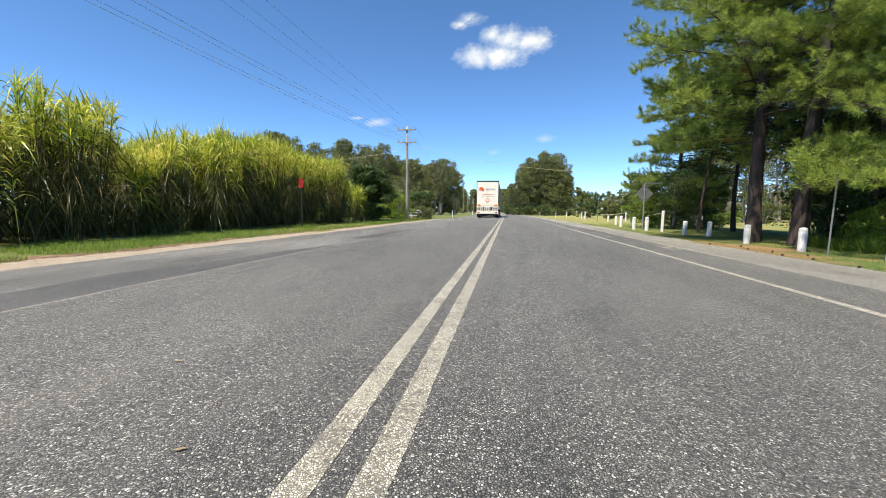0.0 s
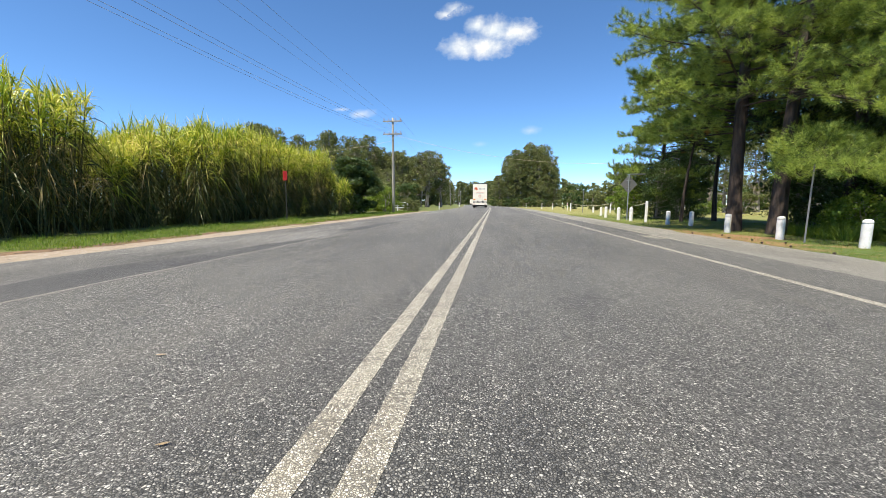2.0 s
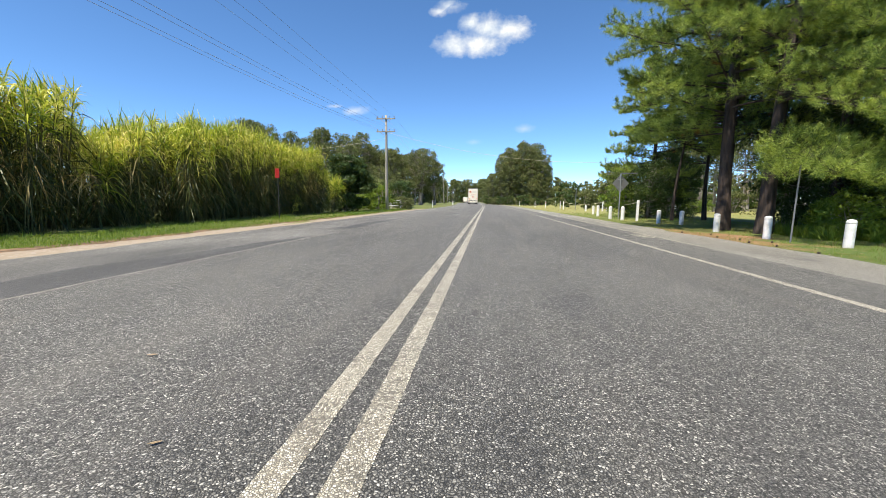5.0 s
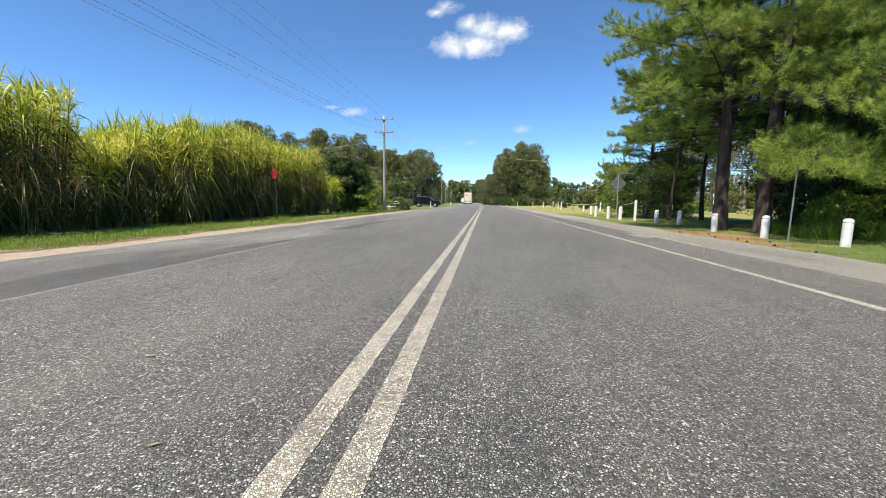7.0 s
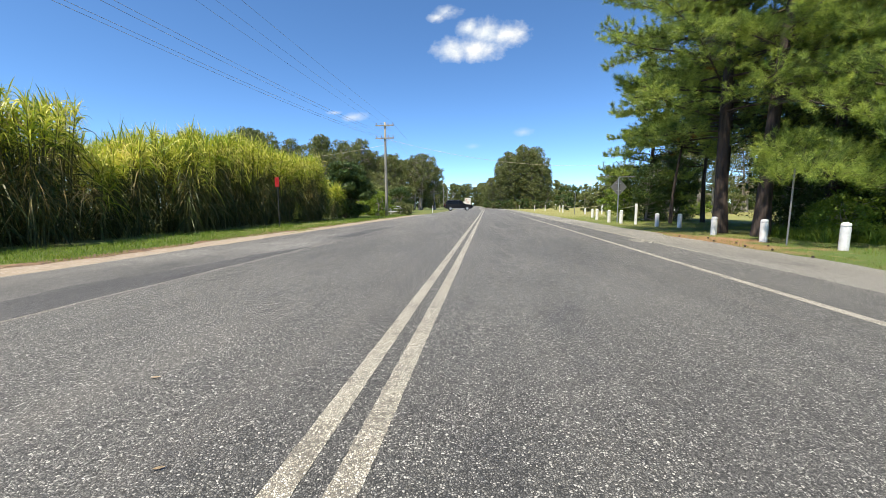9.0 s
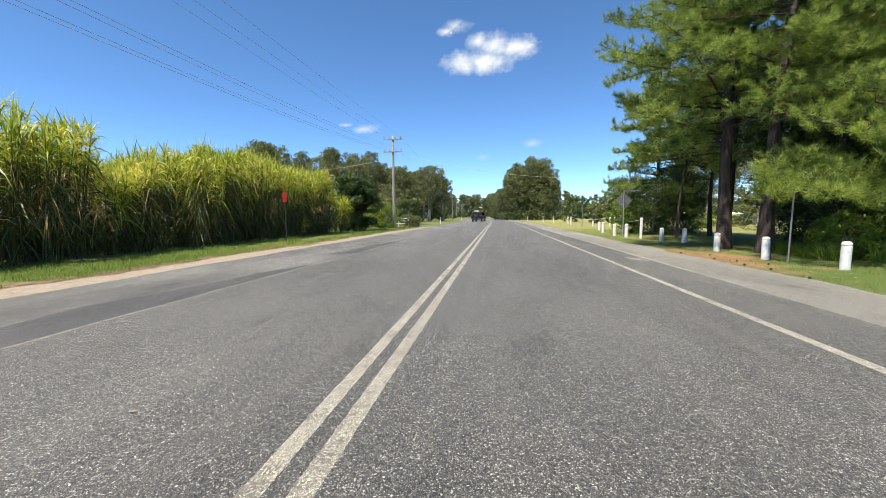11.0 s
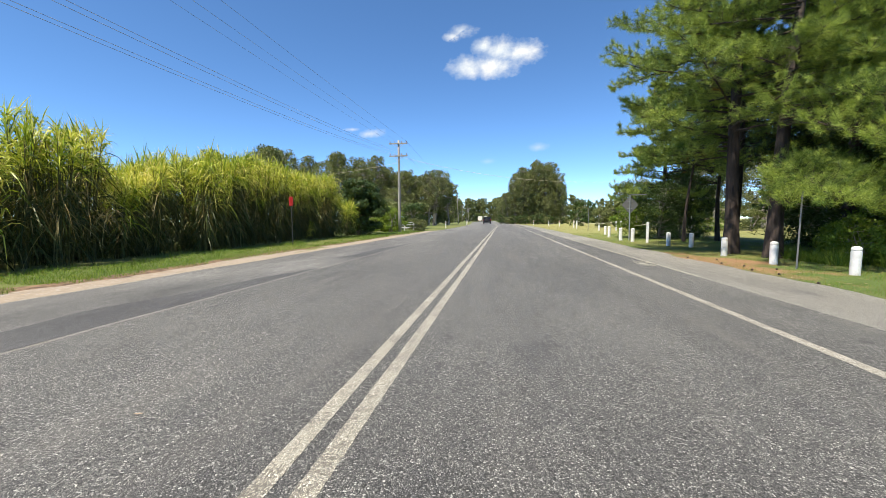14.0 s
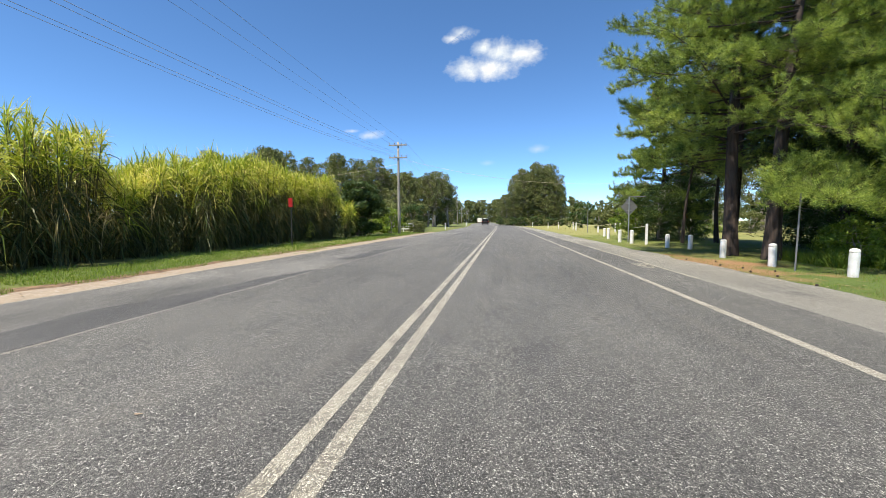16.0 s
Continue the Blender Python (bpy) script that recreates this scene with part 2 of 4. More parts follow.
# ---- shapes ----
def np_mesh(name, V, F):
    me = bpy.data.meshes.new(name)
    V, F = np.asarray(V, dtype=np.float32), np.asarray(F, dtype=np.int32)
    me.vertices.add(len(V))
    me.vertices.foreach_set("co", V.ravel())
    me.loops.add(F.size)
    me.loops.foreach_set("vertex_index", F.ravel())
    me.polygons.add(len(F))
    me.polygons.foreach_set("loop_start", np.arange(0, F.size, F.shape[1], dtype=np.int32))
    me.update(calc_edges=True)
    return me


def mesh_ob(name, me, material, parent=None, label="", smooth=False):
    if material is not None and not me.materials:
        me.materials.append(material)
    if smooth:
        me.polygons.foreach_set("use_smooth", np.ones(len(me.polygons), dtype=bool))
    ob = new(name, me)
    if parent is not None:
        ob.parent = parent
    if label:
        ob["label"] = label
    return ob


def part(name, bm, material, parent=None, label="", smooth=False):
    me = bpy.data.meshes.new(name)
    bm.to_mesh(me)
    bm.free()
    return mesh_ob(name, me, material, parent, label, smooth)


def empty(name, m, label, category, group="", kind=""):
    ob = new(name)
    ob.matrix_basis = m
    return tagged(ob, label, category, group, kind)


def box(size, at=(0, 0, 0), bevel=0.0, bm=None, turn=None):
    bm = bm or bmesh.new()
    m = Matrix.Translation(at) @ (turn or Matrix.Identity(4)) @ Matrix.Diagonal((*size, 1))
    r = bmesh.ops.create_cube(bm, size=1.0, matrix=m)
    if bevel:
        edges = list({e for v in r["verts"] for e in v.link_edges})
        bmesh.ops.bevel(bm, geom=edges, offset=bevel, segments=2, affect="EDGES", profile=0.6)
    return bm


def lathe(profile, n=16, at=(0, 0, 0), turn=None, bm=None):
    """A turned solid from (radius, height) rows."""
    bm = bm or bmesh.new()
    m = Matrix.Translation(at) @ (turn or Matrix.Identity(4))
    rings = [[bm.verts.new(m @ Vector((r * math.cos(a), r * math.sin(a), z))) for a in [math.tau * i / n for i in range(n)]] for r, z in profile]
    for lo, hi in zip(rings, rings[1:]):
        for i in range(n):
            bm.faces.new((lo[i], lo[(i + 1) % n], hi[(i + 1) % n], hi[i]))
    bm.faces.new(rings[-1])
    bm.faces.new(list(reversed(rings[0])))
    return bm


def tube_arrays(points, radii, n=6):
    """Verts and quads of a tapered tube along a polyline."""
    P = np.array(points, dtype=float)
    T = np.gradient(P, axis=0)
    T /= np.linalg.norm(T, axis=1)[:, None] + 1e-9
    up = np.array((0.31, 0.95, 0.08))
    A = np.cross(T, up)
    A /= np.linalg.norm(A, axis=1)[:, None] + 1e-9
    B = np.cross(T, A)
    ang = np.linspace(0, math.tau, n, endpoint=False)
    R = np.array(radii)[:, None, None]
    V = P[:, None, :] + R * (np.cos(ang)[None, :, None] * A[:, None, :] + np.sin(ang)[None, :, None] * B[:, None, :])
    F = []
    for k in range(len(P) - 1):
        for i in range(n):
            j = (i + 1) % n
            F.append((k * n + i, k * n + j, (k + 1) * n + j, (k + 1) * n + i))
    return V.reshape(-1, 3), np.array(F)


def joined(pieces):
    V, F, o = [], [], 0
    for v, f in pieces:
        V.append(v)
        F.append(f + o)
        o += len(v)
    return np.concatenate(V), np.concatenate(F)


def blades(base, way, length, width, droop, rng, seg=4, twist=0.0):
    """Long leaves: arrays of bases, start directions, lengths, widths and droop; each a curved strip tapering to its tip."""
    n = len(base)
    w = way / (np.linalg.norm(way, axis=1)[:, None] + 1e-9)
    side = np.cross(w, (0, 0, 1.0)) + rng.normal(0, 0.15 + twist, (n, 3))
    side /= np.linalg.norm(side, axis=1)[:, None] + 1e-9
    rows = []
    for k in range(seg + 1):
        u = k / seg
        c = base + w * (length * u)[:, None]
        c[:, 2] -= droop * length * u * u
        c[:, :2] *= 1.0
        h = (width * (0.55 + 0.9 * u if u < 0.35 else 1.02 * (1 - u) / 0.65 * 0.85 + 0.03))[:, None] * 0.5
        rows.append(np.stack((c - side * h, c + side * h), axis=1))
    V = np.stack(rows, axis=1).reshape(n, -1, 3)
    per = 2 * (seg + 1)
    F0 = np.array([(2 * k, 2 * k + 1, 2 * k + 3, 2 * k + 2) for k in range(seg)])
    F = (np.arange(n) * per)[:, None, None] + F0[None]
    return V.reshape(-1, 3), F.reshape(-1, 4)


def leaf_quads(P, N, length, width, rng):
    """Flat leaves at P, facing about N."""
    n = len(P)
    a = np.cross(N, rng.normal(0, 1, (n, 3)))
    a /= np.linalg.norm(a, axis=1)[:, None] + 1e-9
    b = np.cross(N, a)
    b /= np.linalg.norm(b, axis=1)[:, None] + 1e-9
    L, W = (length * rng.uniform(0.6, 1.3, n))[:, None] / 2, (width * rng.uniform(0.6, 1.3, n))[:, None] / 2
    V = np.stack((P - a * L, P + b * W * 0.9 + a * L * 0.1, P + a * L, P - b * W * 0.9 + a * L * 0.1), axis=1).reshape(-1, 3)
    return V, (np.arange(n) * 4)[:, None] + np.arange(4)[None]


# ---- ground and road ----
def centre(y):
    """The road's centre line: straight, then a bend to -x and back."""
    if y < 55:
        return 0.0
    u = min((y - 55) / 190.0, 1.0)
    return -9.0 * u * u * (3 - 2 * u) - max(0.0, y - 245) * 0.02 - 0.002 * max(0.0, y - 330) ** 2


def height(x, y):
    """Crowned road, level verges."""
    return -0.03 * min(abs(x - centre(y)), 7.4)


YS = [-60, -30, -15] + list(np.arange(-8, 60, 2.0)) + list(np.arange(60, 300, 6.0)) + list(np.arange(300, 406, 8.0))


def strip(name, xs, lift, material, ys=YS, label="", wobble=0.0, fray=0.0):
    """A sheet that follows the road, between offsets xs from its centre line."""
    V, F = [], []
    for y in ys:
        for k, x in enumerate(xs):
            wx = x + (wobble * noise.noise((y * 0.45, x, 3.1)) + 0.4 * wobble * noise.noise((y * 1.9, x, 7.7)) + fray * noise.noise((y * 23.0, x * 5, 1.7)) if k in (0, len(xs) - 1) else 0)
            X = wx + centre(y)
            V.append((X, y, height(X, y) + lift))
    n = len(xs)
    for j in range(len(ys) - 1):
        for i in range(n - 1):
            F.append((j * n + i, j * n + i + 1, (j + 1) * n + i + 1, (j + 1) * n + i))
    ob = mesh_ob(name, np_mesh(name, V, F), material)
    return tagged(ob, label, "", "", "structure")


def build_ground():
    gx = [-2500, -1200, -600, -300, -150, -90, -60] + list(np.arange(-40, 42, 2.0)) + [60, 90, 150, 300, 600, 1200, 2500]
    gy = [-600, -250, -120, -60, -30] + list(np.arange(-10, 60, 2.0)) + list(np.arange(60, 300, 8.0)) + [350, 420, 520, 700, 1000, 1600, 2600, 4000]
    V = []
    for y in gy:
        for x in gx:
            d = abs(x - centre(y))
            z = height(x, y) - 0.022
            if d > 7.6:
                z += 0.06 * noise.noise((x * 0.21, y * 0.21, 0.5)) * min(1, (d - 7.6) / 3)
            V.append((x, y, z))
    n = len(gx)
    F = [(j * n + i, j * n + i + 1, (j + 1) * n + i + 1, (j + 1) * n + i) for j in range(len(gy) - 1) for i in range(n - 1)]
    tagged(mesh_ob("ground", np_mesh("ground", V, F), M_GROUND), "green and dry-yellow mown grass beside the road", "ground", "", "structure")


build_ground()
FINE = [-60, -30, -10] + list(np.arange(-4, 40, 0.25)) + list(np.arange(40, 120, 2.0)) + list(np.arange(120, 406, 8.0))
road = strip("road", [-3.2, -1.6, 0, 1.6, 4.4], 0.0, M_ASPHALT, label="worn grey chip-seal country road")
strip("road_shoulder", [-6.3, -5, -2.9], -0.004, M_PATCH, FINE, "darker patched asphalt shoulder", 0.12)
strip("pavement", [4.05, 5.2, 6.05], -0.004, M_PALE, FINE, "pale weathered sealed shoulder", 0.25)
strip("dirt_edge", [-7.75, -6.9, -6.1], -0.012, M_DIRT, [y for y in FINE if y < 46], "bare sandy dirt strip between asphalt and grass", 0.5, 0.12)
strip("soil_edge", [-7.95, -7.7, -7.45], -0.006, M_SOIL, [y for y in FINE if y < 46], "dark bare soil at the edge of the grass", 0.45)
DASH = [-4.0, -1.0] + [0.02 * k for k in range(400)] + [8 + 0.1 * k for k in range(220)] + [y for y in FINE if y > 30.1]
strip("centre_line_1", [-0.128, -0.036], 0.0022, M_LINE, DASH, "worn white painted barrier line", 0.003, 0.004)
strip("centre_line_2", [0.05, 0.142], 0.0022, M_LINE, DASH, "worn white painted barrier line", 0.003, 0.004)
strip("edge_line", [3.25, 3.36], 0.0022, M_LINE, DASH, "white painted edge line", 0.004, 0.003)
strip("bicycle_lane_line", [4.38, 4.46], 0.004, M_LINE, [8.0 + 0.5 * k for k in range(60)], "thin white painted lane line", 0.01)
DARK = asphalt_material("dark_patch", (0.058, 0.057, 0.057), (0.108, 0.106, 0.104), (0.21, 0.205, 0.20), False, 0.3)


def old_patch(name, y0, y1, width):
    n = int((y1 - y0) / 0.25)
    V, F = [], []
    for k in range(n + 1):
        y, u = y0 + (y1 - y0) * k / n, k / n
        w = width * (1 - u) ** 0.7 * (0.9 + 0.35 * noise.noise((y * 0.8, 0, 2))) + 0.06
        for q in range(3):
            x = -3.24 - w * q / 2
            V.append((x, y, height(x, y) + 0.0015))
    F = [(3 * j + i + 1, 3 * j + i, 3 * j + i + 3, 3 * j + i + 4) for j in range(n) for i in range(2)]
    tagged(mesh_ob(name, np_mesh(name, V, F), DARK), "darker tar patch along the old road seam", "", "", "structure")


old_patch("road_patch_1", -4.0, 8.4, 2.0)
old_patch("road_patch_2", 11.0, 19.0, 0.8)
strip("seam_line", [-3.235, -3.185], 0.0025, M_PALE, FINE, "pale worn seam along the old road edge", 0.06, 0.03)


# ---- cane field ----
# height of the stand's crest along the road
CREST_Y = (1.0, 7.0, 8.5, 8.95, 9.4, 9.8, 10.1, 10.5, 10.9, 11.4, 11.9, 12.4, 13.2, 14.2, 15.0, 16.4, 18.1, 20.5, 22.9, 26.6, 27.3, 31.2)
CREST_H = (3.8, 3.9, 3.7, 5.0, 4.5, 3.85, 4.1, 4.9, 3.7, 3.6, 3.2, 3.5, 3.95, 4.5, 3.95, 4.75, 4.8, 4.95, 4.7, 4.95, 3.6, 2.7)


def build_cane():
    rng = np.random.default_rng(11)
    stalks, live, old, dry = [], [], [], []

    def fan(rows, base, top, u0, u1, m, rise, length, width, droop, way=None, spread=math.tau):
        u = rng.uniform(u0, u1, m)
        P = base + (top - base) * u[:, None]
        a = rng.uniform(0, math.tau, m) if way is None else way + rng.uniform(-spread / 2, spread / 2, m)
        D = np.stack((np.cos(a), np.sin(a), rng.uniform(*rise, m)), axis=1)
        rows.append((P, D, rng.uniform(*length, m), rng.uniform(*width, m), rng.uniform(*droop, m)))

    for row in range(9):
        y = 1.5 + rng.uniform(0, 0.5)
        while y < 30.3:
            cx = -11.75 - 0.8 * row + rng.normal(0, 0.16) + (0.35 * noise.noise((y * 0.55, 3.3, 1.0)) if row == 0 else 0)
            cy = y + rng.normal(0, 0.12)
            y += rng.uniform(0.62, 1.0) if row < 4 else rng.uniform(0.9, 1.4)
            stool = noise.noise((cy * 0.75, row * 0.6, 5.0))
            if (cy > 27.5 and row > 4) or (row == 0 and stool < -0.16 and 11.6 < cy < 26):
                continue
            crest = float(np.interp(cy, CREST_Y, CREST_H)) * (0.97, 1.02, 0.98, 0.94)[min(row, 3)] + rng.normal(0, 0.10) + (0.10 if cy < 11.6 else 0.45) * stool
            if row > 2 and cy < 11.6:
                crest = min(crest, 3.75 + 0.3 * stool)
            young = noise.noise((cx * 0.4, cy * 0.5, 8.0)) > 0.25
            dead = rng.random() < 0.16
            for k in range(rng.integers(9, 14) if row < 5 else 7):
                a0 = rng.uniform(0, math.tau)
                out = np.array((math.cos(a0), math.sin(a0), 0))
                base = np.array((cx, cy, -0.25)) + out * rng.uniform(0, 0.26)
                h = max(1.2, crest - 0.62 - abs(rng.normal(0, 0.24)))
                top = base + out * rng.uniform(0.02, 0.28) + np.array((0.42 if row == 0 else 0.08, 0, 0)) + np.array((rng.normal(0, 0.06), rng.normal(0, 0.06), h))
                stalks.append(tube_arrays([base, (base + top) / 2 - out * 0.04, top], [0.016, 0.014, 0.008], 4))
                # an upright spire of young leaves, then the arching fan under it
                fan(live, base, top, 0.92, 1.0, 5, (2.0, 5.0), (0.6, 0.95), (0.034, 0.052), (0.05, 0.45))
                fan(live, base, top, 0.74, 1.0, rng.integers(12, 16) if row < 4 else 9, (0.7, 2.6), (0.7, 1.2), (0.034, 0.058), (0.5, 1.25))
                if row > 5:
                    continue
                # mid and lower leaves: old ones have the stand's inner shade in their colour
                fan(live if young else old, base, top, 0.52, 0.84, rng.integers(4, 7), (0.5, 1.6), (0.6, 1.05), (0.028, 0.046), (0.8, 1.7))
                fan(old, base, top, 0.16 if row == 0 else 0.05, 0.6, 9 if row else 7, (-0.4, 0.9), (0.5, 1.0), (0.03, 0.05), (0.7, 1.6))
                if row < 4:
                    fan(dry, base, top, 0.32, 0.80, rng.integers(1, 3) + (5 if dead else 0), (-0.7, 0.6), (0.4, 0.85), (0.014, 0.034), (0.8, 1.8))
    # shoots that lean out of the front: an arching fan, bleached bunches, tufts at the foot
    for x, y, z0, z1, m, rows, rise, ln, wd in (
            (-11.0, 7.85, 0.6, 2.1, 26, live, (0.5, 2.2), (0.8, 1.3), (0.035, 0.055)),
            (-11.35, 9.1, 2.9, 3.3, 34, dry, (-0.4, 0.5), (0.5, 0.8), (0.02, 0.04)),
            (-10.95, 10.3, 1.0, 1.35, 46, dry, (-0.2, 1.6), (0.45, 0.8), (0.016, 0.034)),
            (-10.9, 23.0, 0.0, 1.0, 34, live, (0.8, 2.6), (0.5, 0.8), (0.025, 0.045)),
            (-9.9, 6.6, -0.2, -0.15, 22, dry, (0.5, 1.6), (0.5, 0.9), (0.025, 0.04))):
        base = np.array((x - 0.15, y, -0.25))
        fan(rows, base, np.array((x, y, z1)), (z0 + 0.25) / (z1 + 0.25) if z1 > 0 else 0.0, 1.0, m, rise, ln, wd, (0.7, 1.4))
    field = empty("sugar_cane", pose(0, 0, 0), "tall yellow-green cane stand with arching leaves along the verge", "cane", "", "stuff")
    mesh_ob("stalks", np_mesh("stalks", *joined(stalks)), M_STALK, field)["kind"] = "stuff"
    for name, rows, mat, seg in (("leaves", live, M_CANE, 4), ("old_shaded_leaves", old, M_CANEOLDSHADE, 3), ("dry_leaves", dry, M_CANEDRY, 3)):
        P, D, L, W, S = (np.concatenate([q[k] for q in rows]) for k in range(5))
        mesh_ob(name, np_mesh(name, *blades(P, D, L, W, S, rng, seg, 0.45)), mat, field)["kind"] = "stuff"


build_cane()


# ---- trees ----
def tree_meshes(name, seed, h, spread, first, clumps, clump_r, leaves, leaf_l, leaf_w, bark, leaf, trunk_r, stems=1, wide=0.62, hang=False):
    """A trunk with limbs, and a crown of leaf clumps at the limbs' ends."""
    rng = np.random.default_rng(seed)
    wood, LV = [], []
    tops = []
    for s in range(stems):
        bend = rng.normal(0, 0.05 * h, (2,)) + (rng.normal(0, spread * 0.25, 2) if stems > 1 else 0)
        off = rng.normal(0, 0.25, 2) * (stems > 1)
        pts = [np.array((off[0] + bend[0] * u ** 1.5 + 0.12 * math.sin(5 * u + s), off[1] + bend[1] * u ** 1.5, h * 0.93 * u - 0.3 * (u == 0))) for u in np.linspace(0, 1, 8)]
        tops.append(pts)
        wood.append(tube_arrays(pts, [trunk_r * (1.15 if k == 0 else 1 - 0.85 * k / 7) for k in range(8)], 8))
    for c in range(clumps):
        pts = tops[c % stems]
        z = first + (h - first) * rng.random() ** 0.85
        u = (z - first) / max(h - first, 0.1)
        env = spread * math.sin(math.pi * min(0.97, 0.18 + wide * u + 0.12)) ** 0.8
        a = rng.uniform(0, math.tau)
        r = env * math.sqrt(rng.uniform(0.12, 1.0)) * (0.8 + 0.4 * noise.noise((math.cos(a) * 1.3, math.sin(a) * 1.3, z * 0.4 + seed)))
        k = min(6.99, max(0.6, (z - 0.25 * r) / (h * 0.93) * 7))
        i = int(k)
        root = pts[i] + (pts[i + 1] - pts[i]) * (k - i)
        end = np.array((root[0] + r * math.cos(a), root[1] + r * math.sin(a), z))
        mid = (root + end) / 2 + rng.normal(0, 0.12, 3) * (1, 1, 1) + np.array((0, 0, -0.08 * r))
        wood.append(tube_arrays([root, mid, end], [trunk_r * 0.30 * (1 - 0.6 * u), trunk_r * 0.18, trunk_r * 0.05], 5))
        cr = clump_r * rng.uniform(0.6, 1.25)
        m = int(leaves * rng.uniform(0.7, 1.3))
        d = rng.normal(0, 1, (m, 3))
        d /= np.linalg.norm(d, axis=1)[:, None]
        rad = cr * rng.uniform(0.35, 1.0, m) ** 0.6
        P = end + d * rad[:, None] * (1, 1, 0.95 if hang else 0.62)
        LV.append(leaf_quads(P, d * ((1, 1, 0.25) if hang else (1, 1, 1)) + rng.normal(0, 0.55, (m, 3)), leaf_l, leaf_w, rng))
    tm = np_mesh(name + "_trunk", *joined(wood))
    tm.materials.append(bark)
    tm.polygons.foreach_set("use_smooth", np.ones(len(tm.polygons), dtype=bool))
    cm = np_mesh(name + "_crown", *joined(LV))
    cm.materials.append(leaf)
    return tm, cm


def plant(name, meshes, x, y, turn, scale, label, category, group="", z=None):
    t = new(name)
    t.matrix_basis = Matrix.Translation((x, y, height(x, y) - 0.05 if z is None else z)) @ Matrix.Rotation(turn, 4, "Z") @ Matrix.Diagonal((scale, scale, scale, 1))
    tagged(t, label, category, group)
    for nm, me in zip(("trunk", "crown"), meshes):
        mesh_ob(nm, me, None, t)
    return t


GUMS = [tree_meshes("gum", 30 + k, 12.0, sp, fi, 150, 0.62, 52, 0.36, 0.12, M_GUMBARK, M_GUM, 0.24, 1 + k % 2, 0.62, True) for k, (sp, fi) in enumerate(((3.6, 4.2), (4.2, 3.4), (3.2, 3.0), (4.6, 4.8)))]
LOWGUMS = [tree_meshes("stand_gum", 40 + k, 12.0, sp, 0.6, 210, 0.62, 44, 0.38, 0.12, M_GUMBARK, M_GUM, 0.22, 1 + k % 2, 0.55, True) for k, sp in enumerate((2.6, 2.9, 2.4))]
FARGUMS = [tree_meshes("far_gum", 45 + k, 12.0, sp, 0.4, 56, 1.05, 42, 0.75, 0.30, M_GUMBARK, M_GUM, 0.22, 1, 0.55) for k, sp in enumerate((2.9, 3.3, 2.6))]
BUSHES = [tree_meshes("bush", 50 + k, 2.0, 1.25, 0.15, 36, 0.42, 95, 0.17, 0.075, M_GUMBARK, leaf, 0.05, 3, 0.5) for k, leaf in enumerate((M_DARKLEAF, M_LIGHTLEAF, M_GUM))]
FARBUSH = [tree_meshes("far_bush", 56 + k, 2.0, 1.25, 0.1, 26, 0.46, 36, 0.30, 0.14, M_GUMBARK, leaf, 0.05, 2, 0.5) for k, leaf in enumerate((M_DARKLEAF, M_GUM))]
MANGO = tree_meshes("mango", 60, 4.5, 2.2, 0.1, 150, 0.55, 200, 0.26, 0.085, M_GUMBARK, M_DARKLEAF, 0.14, 2, 0.55)

rnd = random.Random(5)
LEFT_GUMS = [(-43.8, 74, 15.5), (-51, 92, 18.5), (-46, 90, 16.5), (-38.5, 84, 14.0), (-32, 76, 14.4), (-28, 77, 13.6), (-26.3, 82, 14.8), (-24.6, 86, 12.8), (-21.5, 86, 11.8), (-19, 86, 12.2), (-16.4, 91, 12.4), (-14.6, 90, 12.4), (-11.9, 94, 11.2), (-23, 98, 12.5), (-30, 100, 14), (-17.5, 104, 12.5), (-58, 88, 19), (-66, 80, 17), (-27, 60.5, 8.0), (-21, 78, 7.5)]
for k, (x, y, h) in enumerate(LEFT_GUMS):
    plant("gum_tree", GUMS[k % 4], x, y, rnd.uniform(0, 6.28), h / 12.0, "tall grey-green gum tree with a loose crown", "tree", "gum trees beyond the cane")
for k, (x, y, h) in enumerate(((-15.5, 97, 11.6), (-18, 95, 11.8), (-21, 93, 11.6), (-24, 92, 12.2), (-13.4, 100, 10.6), (-27, 90, 13.2), (-31, 88, 13.6), (-35, 88, 13.8), (-22.5, 101, 12.4))):
    plant("gum_tree", LOWGUMS[k % 3], x, y, rnd.uniform(0, 6.28), h / 12.0, "dense gum tree behind the garden shrubs", "tree", "gum trees beyond the cane")
RIGHT_GUMS = [(0.8, 106, 5.5), (2.4, 107, 8.0), (4.2, 108, 11.2), (5.9, 110, 13.2), (8.2, 111, 15.0), (10.6, 112, 17.2), (13.0, 111, 15.4), (15.0, 112, 13.4), (17.0, 111, 10.5), (9.4, 116, 15.2), (6.4, 116, 14.0), (14.0, 117, 14.5), (4.6, 114, 11.5), (12.0, 113.5, 16.4), (7.2, 112.5, 14.0), (16.0, 114, 12)]
for k, (x, y, h) in enumerate(RIGHT_GUMS):
    plant("gum_tree", LOWGUMS[k % 3], x, y, rnd.uniform(0, 6.28), h / 12.0, "tall gum tree in a dense roadside stand", "tree", "roadside gum stand")
FAR = [(-14 + 3.2 * k + rnd.uniform(-1, 1), 205 + rnd.uniform(-25, 35), rnd.uniform(11, 15)) for k in range(-9, 6)]
FAR += [(22 + 4.2 * k + rnd.uniform(-1.5, 1.5), 135 + rnd.uniform(-12, 30), rnd.uniform(4.6, 6.2)) for k in range(11)]
FAR += [(-70 + 5.5 * k + rnd.uniform(-2, 2), 270 + rnd.uniform(-15, 40), rnd.uniform(13, 18)) for k in range(28)]
